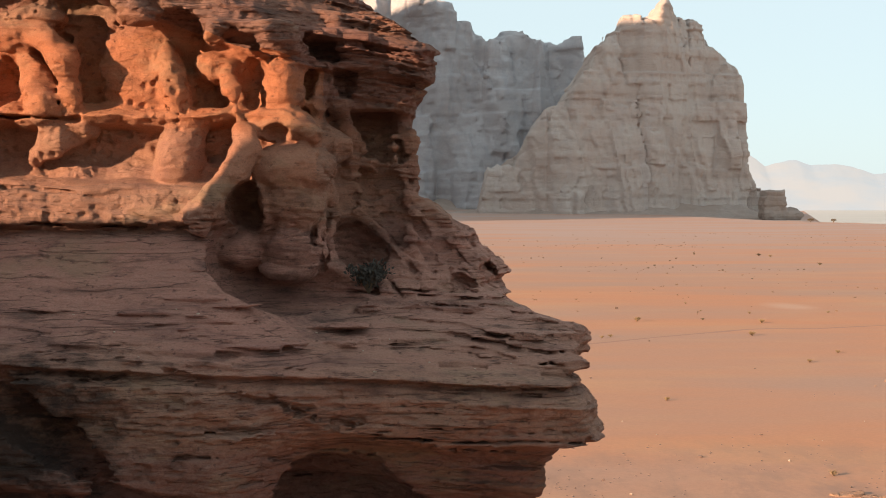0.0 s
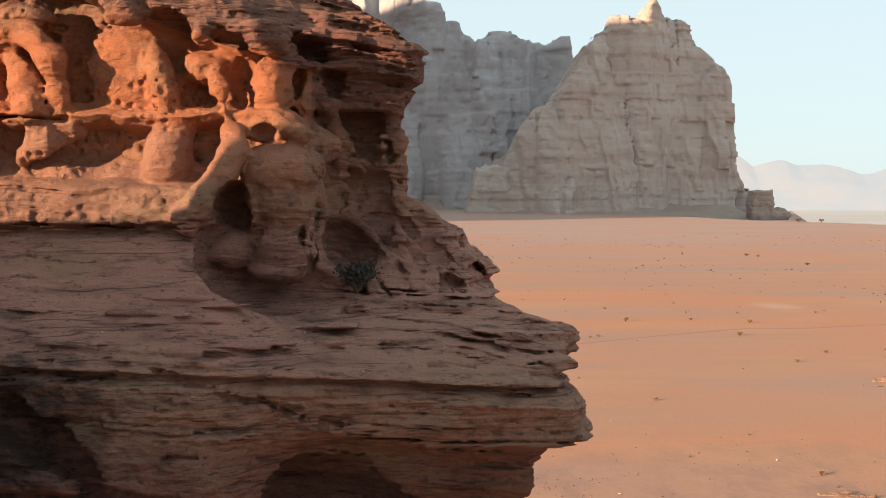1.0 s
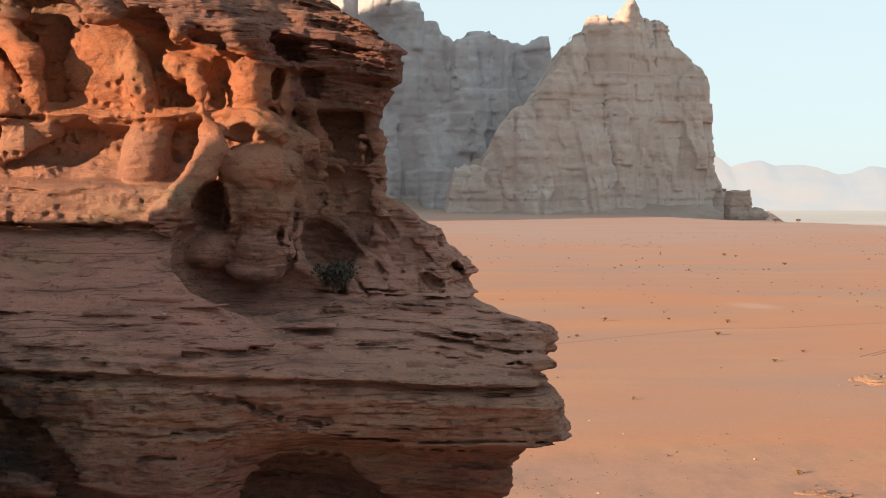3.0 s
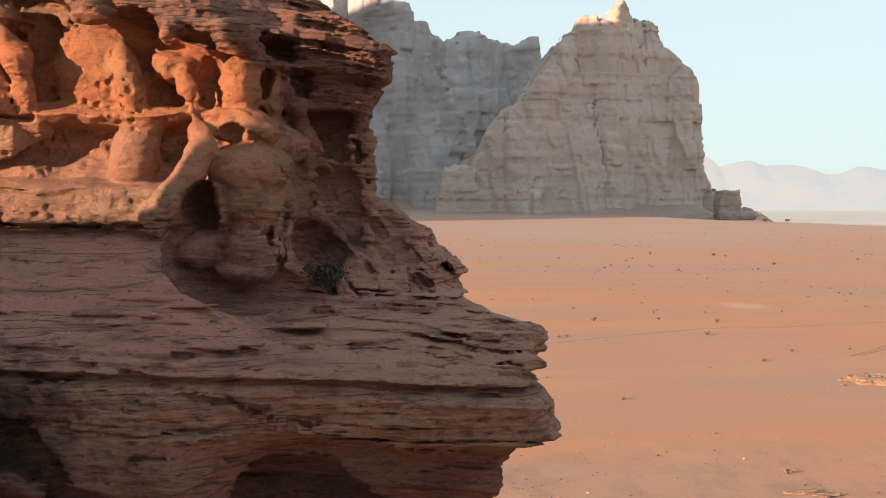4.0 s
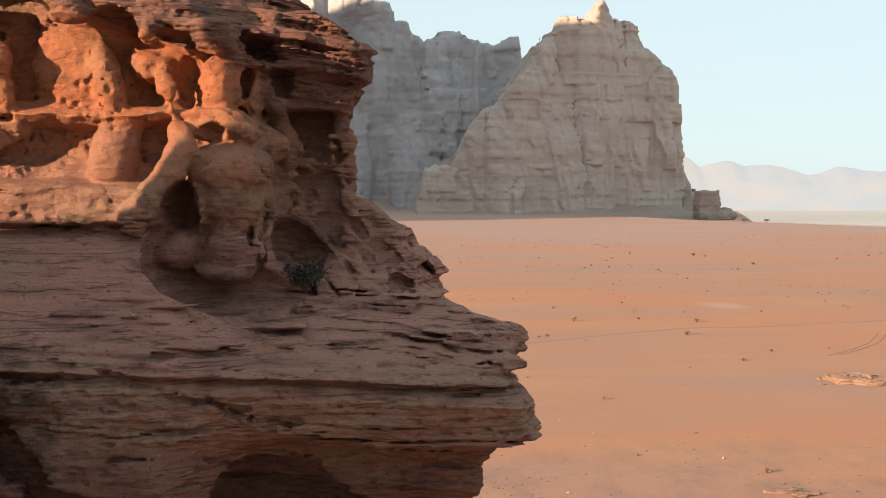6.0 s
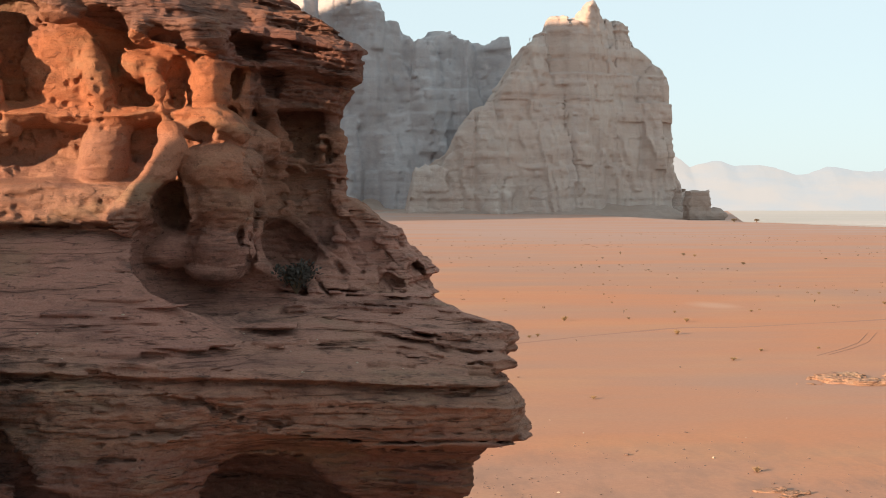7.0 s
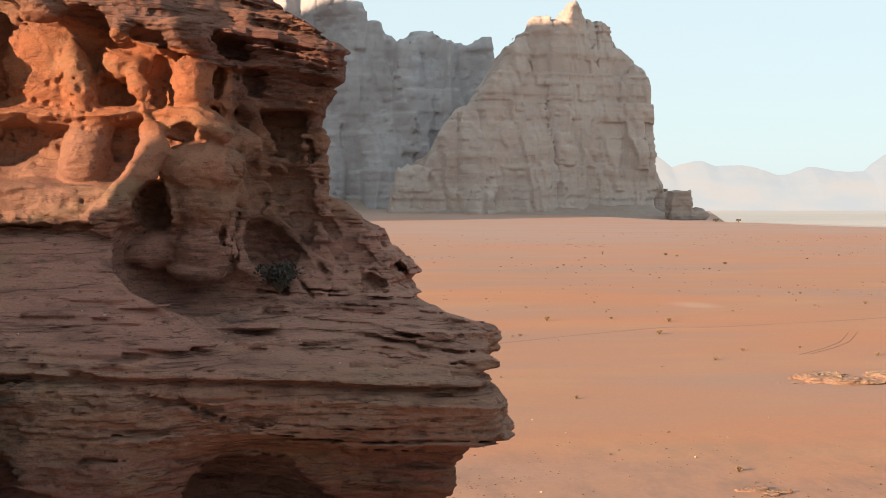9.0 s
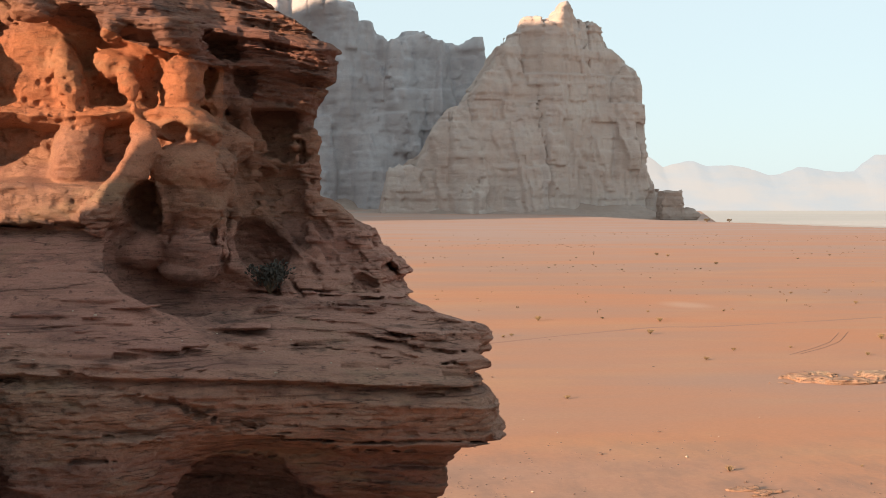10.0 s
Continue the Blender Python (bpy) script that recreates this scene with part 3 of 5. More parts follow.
# the shaded side wall: a smooth recess under the block, its ridges and pockets
hollow(-1.02, 18.33, 18.98, 0.40, 0.34, 0.56, 6, 0.2)
strut((-1.42, 17.52, 19.54), (-1.33, 17.59, 19.25), 0.133, 0.134, 0.12, 1)
strut((-1.33, 17.59, 19.25), (-1.30, 18.11, 18.83), 0.134, 0.130, 0.12, 1)
strut((-1.30, 18.11, 18.83), (-1.21, 18.20, 18.31), 0.130, 0.138, 0.12, 1)
strut((-1.64, 17.39, 19.52), (-1.62, 17.40, 19.23), 0.103, 0.096, 0.1, 1)
strut((-1.62, 17.40, 19.23), (-1.66, 17.75, 18.84), 0.096, 0.105, 0.1, 1)
strut((-1.21, 18.20, 18.31), (-1.10, 18.17, 17.99), 0.123, 0.100, 0.08, 1)
strut((-1.10, 18.17, 17.99), (-0.93, 18.06, 17.68), 0.100, 0.092, 0.08, 1)
strut((-0.93, 18.06, 17.68), (-0.71, 17.82, 17.39), 0.092, 0.075, 0.08, 1)
strut((-1.11, 18.21, 18.22), (-0.97, 18.16, 18.06), 0.069, 0.061, 0.04, 1)
strut((-0.97, 18.16, 18.06), (-0.87, 18.07, 17.79), 0.061, 0.046, 0.04, 1)
strut((-0.64, 18.20, 18.85), (-0.54, 18.25, 18.41), 0.085, 0.131, 0.1, 1)
strut((-0.54, 18.25, 18.41), (-0.46, 18.18, 18.05), 0.131, 0.138, 0.1, 1)
strut((-0.46, 18.18, 18.05), (-0.32, 18.07, 17.74), 0.138, 0.122, 0.1, 1)
strut((-0.32, 18.07, 17.74), (-0.09, 17.85, 17.44), 0.122, 0.121, 0.1, 1)
strut((-0.09, 17.85, 17.44), (0.12, 17.66, 17.23), 0.121, 0.075, 0.1, 1)
hollow(-0.53, 18.29, 18.71, 0.07, 0.16, 0.20, 0, 0.06)
hollow(-0.72, 18.24, 18.69, 0.06, 0.10, 0.11, 0, 0.03)
strut((-0.41, 18.23, 18.97), (-0.38, 18.23, 18.10), 0.092, 0.100, 0.08, 1)
strut((-0.89, 18.27, 18.40), (-0.72, 18.21, 18.10), 0.093, 0.100, 0.08, 1)
strut((-0.72, 18.21, 18.10), (-0.55, 18.10, 17.76), 0.100, 0.099, 0.08, 1)
strut((-0.55, 18.10, 17.76), (-0.29, 17.82, 17.39), 0.099, 0.090, 0.08, 1)
strut((-1.03, 18.26, 18.49), (-0.65, 18.26, 18.45), 0.077, 0.069, 0.08, 1)
hollow(-1.15, 17.92, 17.34, 0.42, 0.40, 0.47, 14, 0.1)
strut((-1.56, 17.41, 17.56), (-1.40, 17.79, 17.96), 0.059, 0.075, 0.05, 1)
strut((-1.40, 17.79, 17.96), (-1.10, 18.11, 17.91), 0.075, 0.076, 0.05, 1)
strut((-1.10, 18.11, 17.91), (-0.80, 17.95, 17.59), 0.076, 0.076, 0.05, 1)
strut((-0.80, 17.95, 17.59), (-0.60, 17.70, 17.30), 0.076, 0.060, 0.05, 1)
hollow(-0.32, 18.04, 17.65, 0.04, 0.16, 0.12, 35, 0.02)
hollow(-0.24, 17.80, 17.37, 0.04, 0.14, 0.13, 35, 0.02)
hollow(-0.12, 17.62, 17.15, 0.04, 0.12, 0.10, 40, 0.02)
hollow(-0.71, 18.22, 18.05, 0.05, 0.12, 0.11, 25, 0.02)
hollow(-0.59, 17.96, 17.53, 0.04, 0.12, 0.14, 40, 0.02)
hollow(-0.42, 17.66, 17.17, 0.04, 0.12, 0.12, 45, 0.02)
hollow(-1.03, 18.27, 18.22, 0.04, 0.12, 0.14, 25, 0.02)
hollow(-0.78, 18.14, 17.83, 0.04, 0.12, 0.12, 35, 0.02)
hollow(-0.03, 17.90, 17.46, 0.03, 0.12, 0.09, 45, 0.02)
hollow(0.12, 17.78, 17.31, 0.03, 0.10, 0.11, 50, 0.02)
hollow(0.24, 17.43, 16.96, 0.14, 0.30, 0.18, 38, 0.03)
hollow(0.65, 18.30, 17.07, 0.15, 0.60, 0.09, -32, 0.03)
hollow(-1.06, 17.33, 16.87, 0.37, 0.15, 0.03, -3, 0.02)
hollow(-0.40, 17.33, 16.87, 0.29, 0.15, 0.03, -6, 0.02)
# the deep hollow under the corner of the cap, and the lobe beside it
hollow(-1.55, 17.35, 20.00, 0.29, 0.50, 0.22, -15, 0.07)
hollow(-1.81, 17.36, 19.61, 0.15, 0.28, 0.34, 0, 0.08)
strut((-1.38, 17.46, 20.28), (-1.16, 17.53, 20.01), 0.111, 0.126, 0.08, 1)
strut((-1.16, 17.53, 20.01), (-1.09, 17.57, 19.70), 0.126, 0.096, 0.08, 1)
hollow(-1.32, 17.64, 19.62, 0.12, 0.25, 0.25, 0, 0.06)
# cracks and slots of the shelf
groove((-4.51, 13.92, 16.24), (-3.92, 13.93, 16.22), 0.026, 0.035, 0.02, 0.35)
groove((-3.92, 13.93, 16.22), (-3.32, 13.89, 16.18), 0.035, 0.035, 0.02, 0.35)
groove((-3.32, 13.89, 16.18), (-2.67, 13.88, 16.14), 0.035, 0.035, 0.02, 0.35)
groove((-2.67, 13.88, 16.14), (-2.07, 13.78, 15.99), 0.035, 0.035, 0.02, 0.35)
groove((-2.07, 13.78, 15.99), (-1.68, 13.92, 15.84), 0.035, 0.035, 0.02, 0.35)
groove((-1.68, 13.92, 15.84), (-1.34, 14.07, 15.69), 0.035, 0.045, 0.02, 0.35)
groove((-1.34, 14.07, 15.69), (-0.87, 14.16, 15.56), 0.045, 0.054, 0.02, 0.35)
groove((-0.87, 14.16, 15.56), (-0.51, 14.21, 15.49), 0.054, 0.045, 0.02, 0.35)
groove((-0.94, 15.48, 16.44), (-0.61, 15.35, 16.40), 0.025, 0.029, 0.02, 0.35)
groove((-0.61, 15.35, 16.40), (-0.22, 15.44, 16.40), 0.029, 0.029, 0.02, 0.35)
groove((-0.22, 15.44, 16.40), (0.11, 15.68, 16.44), 0.029, 0.030, 0.02, 0.35)
groove((0.11, 15.68, 16.44), (0.44, 15.88, 16.47), 0.030, 0.025, 0.02, 0.35)
groove((0.62, 15.30, 16.33), (0.94, 15.23, 16.30), 0.024, 0.034, 0.02, 0.35)
groove((0.94, 15.23, 16.30), (1.32, 15.45, 16.33), 0.034, 0.029, 0.02, 0.35)
groove((-3.34, 14.49, 16.55), (-2.84, 14.38, 16.50), 0.023, 0.027, 0.02, 0.35)
groove((-3.55, 14.10, 16.43), (-3.47, 14.32, 16.50), 0.027, 0.027, 0.02, 0.35)
groove((-3.47, 14.32, 16.50), (-3.17, 14.26, 16.47), 0.027, 0.032, 0.02, 0.35)
groove((-3.17, 14.26, 16.47), (-2.95, 14.07, 16.39), 0.032, 0.036, 0.02, 0.35)
groove((-4.87, 14.65, 16.63), (-4.33, 14.51, 16.58), 0.032, 0.037, 0.02, 0.35)
groove((-2.54, 13.65, 15.65), (-2.09, 13.73, 15.65), 0.030, 0.030, 0.02, 0.35)
groove((-1.68, 13.92, 15.70), (-1.34, 14.09, 15.57), 0.022, 0.027, 0.02, 0.35)
groove((-5.13, 15.87, 17.25), (-4.44, 15.82, 17.23), 0.025, 0.020, 0.02, 0.35)
groove((-4.44, 15.82, 17.23), (-4.00, 15.94, 17.29), 0.020, 0.025, 0.02, 0.35)
groove((-5.47, 16.51, 17.60), (-5.06, 16.31, 17.49), 0.042, 0.041, 0.02, 0.35)
groove((-5.06, 16.31, 17.49), (-4.74, 16.04, 17.34), 0.041, 0.030, 0.02, 0.35)
groove((-1.37, 16.71, 16.77), (-0.66, 16.56, 16.64), 0.026, 0.031, 0.02, 0.35)
groove((-0.67, 16.90, 16.72), (0.25, 16.69, 16.66), 0.027, 0.032, 0.02, 0.35)
groove((-4.55, 13.67, 15.88), (-4.25, 13.64, 15.72), 0.043, 0.043, 0.03, 0.6)
groove((-4.25, 13.64, 15.72), (-3.83, 13.58, 15.34), 0.043, 0.052, 0.03, 0.6)
groove((-3.83, 13.58, 15.34), (-3.56, 13.64, 14.97), 0.052, 0.052, 0.03, 0.6)
groove((-0.09, 14.53, 15.31), (0.71, 14.50, 15.28), 0.028, 0.032, 0.02, 0.35)
groove((0.71, 14.50, 15.28), (1.07, 14.25, 15.39), 0.032, 0.027, 0.02, 0.35)
groove((-0.59, 14.68, 15.25), (-0.15, 14.87, 14.76), 0.023, 0.028, 0.02, 0.35)
groove((0.10, 14.77, 15.01), (0.92, 14.79, 14.91), 0.028, 0.028, 0.02, 0.35)
groove((0.47, 14.54, 15.27), (0.54, 14.77, 14.98), 0.023, 0.023, 0.02, 0.35)
groove((0.79, 14.80, 14.91), (0.77, 14.88, 14.63), 0.023, 0.028, 0.02, 0.35)
# hollows, cracks and the alcove lower down
hollow(-1.33, 14.93, 14.61, 1.04, 0.90, 0.66, 0, 0.1)
groove((-4.84, 13.86, 16.14), (-3.14, 13.80, 14.82), 0.234, 0.292, 0.06, 0.7)
groove((-4.68, 13.72, 15.94), (-3.49, 13.70, 14.90), 0.029, 0.041, 0.03, 1)
groove((-3.45, 14.06, 16.38), (-2.35, 14.08, 16.34), 0.053, 0.042, 0.03, 0.5)
groove((-2.75, 13.64, 15.37), (-2.32, 13.66, 15.40), 0.046, 0.040, 0.03, 0.5)
groove((-4.43, 13.84, 16.18), (-2.86, 13.92, 16.15), 0.035, 0.029, 0.03, 0.5)
groove((-2.25, 13.78, 16.03), (-1.34, 14.10, 15.75), 0.041, 0.060, 0.02, 0.4)
groove((-1.34, 14.10, 15.75), (-0.51, 14.26, 15.47), 0.060, 0.066, 0.02, 0.4)
groove((-0.51, 14.26, 15.47), (0.46, 14.25, 15.52), 0.066, 0.060, 0.02, 0.4)
groove((0.46, 14.25, 15.52), (1.02, 14.46, 15.55), 0.060, 0.049, 0.02, 0.4)
groove((-4.19, 14.24, 16.47), (-3.19, 14.10, 16.39), 0.030, 0.030, 0.03, 0.5)
groove((-4.86, 14.64, 16.61), (-4.40, 14.56, 16.57), 0.043, 0.031, 0.03, 0.5)
hollow(0.30, 17.44, 16.96, 0.19, 0.35, 0.13, -20, 0.03)
hollow(0.58, 17.56, 17.05, 0.13, 0.50, 0.09, -25, 0.03)
bulge(1.60, 16.60, 16.26, 0.20, 0.30, 0.21, 0, 0.08)
bulge(0.66, 18.50, 17.17, 0.16, 0.30, 0.08, -25, 0.05)
strut((0.91, 14.63, 15.51), (1.67, 14.71, 15.54), 0.062, 0.037, 0.05, 0.3)

BEDS = staircase(3, 12.0, 24.0, 0.03, 0.13)
THICK_BEDS = staircase(5, 12.0, 24.0, 0.14, 0.40)


def pits(x, y, z, size):
    """Distance to the nearest of many scattered points, in units of size."""
    x, y, z = x / size, y / size, z / size
    ix, iy, iz = (np.floor(a).astype(np.int32) for a in (x, y, z))
    best = np.full(x.shape, 9.0, np.float32)
    for dx in (-1, 0, 1):
        for dy in (-1, 0, 1):
            for dz in (-1, 0, 1):
                i, j, k = ix + dx, iy + dy, iz + dz
                q = (i + TABLE[i & 31, j & 31, k & 31] - x) ** 2 + (j + TABLE[j & 31, k & 31, i & 31] - y) ** 2 + (k + TABLE[k & 31, i & 31, j & 31] - z) ** 2
                best = np.minimum(best, q)
    return np.sqrt(best)


def ramp(a, low, high):
    return np.clip((a - low) / (high - low), 0, 1)


def rock_relief(x, y, z):
    h = z - EYE
    warp = 0.10 * lattice(x * 0.8, y * 0.8, z * 0.8) + 0.05 * x
    bed = np.interp(z + warp, *BEDS) * 0.7 + np.interp(z + warp * 1.3, *THICK_BEDS)
    side = ramp(x, -1.7, -1.0)
    slope = ramp(h, -1.75, -1.6) * ramp(h, -0.25, -0.5) * (1 - 0.9 * side)
    under = h + 0.31 * np.clip(x + 4.1, -1.0, 2.4) * ramp(h, 1.15, 1.6)
    caves = ramp(h, -0.2, 0.1) * ramp(under, 2.45, 2.35) * (1 - 0.9 * side)
    # crisp beds on the shelf's front, the side block and the top; smooth in the caves and on the slope
    folds = side * ramp(h, -1.0, -0.7) * ramp(h, 1.35, 1.15)
    crisp = np.clip(0.22 - 0.16 * caves + ramp(h, -1.6, -1.85) + 0.75 * (side - folds) + 0.8 * ramp(h, 2.0, 2.3), 0, 1)
    crisp = crisp * (0.35 + 0.65 * np.clip(lattice(x * 0.9 + 5, y * 0.9, z * 2.2) * 2 + 0.6, 0, 1))
    body = (0.06 - 0.04 * slope - 0.035 * caves) * fractal(x * 1.1, y * 1.1, z * 1.6, 2) + (0.024 - 0.014 * slope - 0.012 * caves) * fractal(x * 4, y * 4, z * 6.0, 2, 0.6)
    chips = (0.020 - 0.014 * slope - 0.012 * caves) * (1 - 2 * np.abs(fractal(x * 7, y * 7, z * 13, 2, 0.6)))
    pitted = caves * ramp(lattice(x * 0.9 + 3, y * 0.9, z * 1.3), -0.7, 0.1)
    hole = np.zeros_like(h)
    k = caves > 0.02
    hole[k] = ramp(pits(x[k], y[k], z[k] * 0.8, 0.12), 0.46, 0.15) * 0.055 * pitted[k] + ramp(pits(x[k] + 3, y[k], z[k] * 0.7, 0.42), 0.40, 0.1) * 0.04 * caves[k]
    block = side * ramp(h, 1.1, 1.4)
    flute = 0.07 * folds * (0.2 - 2 * np.abs(lattice((x + 0.25 * z) * 2.6, (y - 0.2 * z) * 2.6, z * 0.45)))
    rough = np.clip(1 - 0.85 * caves - 0.75 * slope, 0.1, 1)
    zw = z + warp + 0.02 * lattice(x * 3, y * 3, z * 3)
    row = np.floor(zw / 0.085).astype(np.int32)
    along = (x + 0.7 * y + 0.10 * lattice(x * 2.5, y * 2.5, z * 2.5)) / (0.22 + 0.5 * TABLE[row & 31, 5, 5]) + 9 * TABLE[row & 31, 6, 6]
    joint = (2 * TABLE[np.floor(along).astype(np.int32) & 31, row & 31, 11] - 1) * np.clip(2.5 * lattice(x * 0.9, y * 0.9, z * 1.4 + 4) + 0.7, 0.1, 1)
    seam = np.clip(0.10 - np.abs(lattice(x * 0.7, y * 0.7, zw * 6.5 + 3)), 0, 1) / 0.10 * ramp(lattice(x * 1.1 + 8, y * 1.1, z * 2.5), -0.1, 0.2)
    seam = seam + 0.7 * np.clip(0.10 - np.abs(lattice(x * 1.3 + 5, y * 1.3, zw * 13.0)), 0, 1) / 0.10 * ramp(lattice(x * 1.7, y * 1.7 + 6, z * 4), 0.0, 0.3)
    apron = side * ramp(h, 0.15, -0.1) * ramp(h, -1.35, -1.15)
    slot = np.clip(0.16 - np.abs(lattice((x + z) * 2.6, (x - z) * 0.8, y * 1.2)), 0, 1) / 0.16 + 0.6 * np.clip(0.16 - np.abs(lattice((x + z) * 5.5 + 3, (x - z) * 1.9, y * 2.2)), 0, 1) / 0.16
    hole = hole + 0.045 * rough * seam + 0.07 * apron * slot * ramp(lattice(x * 1.3, y * 1.3, z * 1.3 + 2), -0.4, 0.1) - 0.028 * rough * joint
    lumps = 0.03 * caves * fractal(x * 2.4, y * 2.4, z * 2.0, 2, 0.6) + 0.035 * folds * fractal(x * 2.0 + 0.9 * z, y * 2.0, z * 1.2, 2, 0.6)
    return hole - flute - lumps - ((0.06 + 0.06 * block + 0.03 * side * ramp(h, -0.9, -1.2)) * crisp * bed + body + chips)


rock.roughen(0.17, rock_relief)
outcrop = new("rock_outcrop")
outcrop.location = (-2.5, 17.0, 0.0)
tagged(outcrop, "weathered red sandstone outcrop with hollowed caves and a layered shelf", "rock", kind="thing")


def outcrop_part(c):
    """Which part of the outcrop a place belongs to: the shelf, the ledge, the cave wall, the cap, the side wall."""
    h, x = c[:, 2] - EYE, c[:, 0]
    wob = 0.06 * lattice(x * 2, c[:, 1] * 2, c[:, 2] * 2)
    side = (x + 0.25 * wob > -1.55) & (h > -1.0 - 0.10 * (x + 1.5) + wob)
    part = np.where(h + wob < -0.36, 0, np.where(h + wob < 0.2, 1, np.where(h + 0.31 * np.clip(x + 4.1, -1, 2.4) + wob < 2.44, 2, 3)))
    return np.where(side, np.where(h + wob > 1.32, 5, 4), part)


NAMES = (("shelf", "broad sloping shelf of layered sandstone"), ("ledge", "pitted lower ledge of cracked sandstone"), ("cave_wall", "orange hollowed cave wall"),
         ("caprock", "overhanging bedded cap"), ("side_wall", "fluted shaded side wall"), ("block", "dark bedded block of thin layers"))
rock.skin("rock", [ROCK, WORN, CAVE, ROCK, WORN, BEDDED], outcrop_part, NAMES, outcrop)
del rock, face, edge, turn, dip, wave

base = Solid((-16.0, 12.0, -1.0), (2.0, 26.0, 14.6), (0.3, 0.3, 0.3))
gx, gy, gz = base.grid()
base.d = np.maximum(np.maximum(14.3 - gy, gx - 0.75), np.maximum(gz - 14.4, gy - 25)).astype(np.float32)
base.roughen(2.0, lambda x, y, z: (0.25 * fractal(x * 0.4, y * 0.4, z * 0.5, 3) + 0.1 * np.interp(z, *THICK_BEDS)) * np.clip((14.2 - z) / 1.0, 0, 1) + 0.12)
base.skin("lower_cliff", [ROCK], lambda c: np.zeros(len(c), int), (("lower_cliff", ""),), outcrop)
flank = Solid((-16.0, 16.5, 8.0), (-6.6, 25.0, 15.8), (0.25, 0.25, 0.2))
gx, gy, gz = flank.grid()
flank.d = np.maximum(np.maximum(17.6 + 0.2 * (gz - 18) - gy, gx + 6.7), np.maximum(gz - 13.4 + 0.1 * (gx + 6.7), gy - 24.5)).astype(np.float32)
flank.roughen(1.5, lambda x, y, z: 0.25 * fractal(x * 0.5, y * 0.5, z * 0.7, 3) + 0.08 * np.interp(z, *THICK_BEDS) + 0.15)
flank.skin("flank", [ROCK], lambda c: np.zeros(len(c), int), (("flank", ""),), outcrop)
top_back = Solid((-7.2, 19.6, 14.0), (0.2, 25.0, 21.4), (0.2, 0.2, 0.2))
gx, gy, gz = top_back.grid()
top_back.d = np.maximum(np.maximum(20.2 - gy, gx + 1.4 + 0.25 * (gy - 20)), np.maximum(gz - 20.3 + 0.05 * (gy - 20), gy - 24.5)).astype(np.float32)
top_back.roughen(1.5, lambda x, y, z: 0.2 * fractal(x * 0.6, y * 0.6, z * 0.8, 3) + 0.15)
top_back.skin("back", [ROCK], lambda c: np.zeros(len(c), int), (("back", ""),), outcrop)


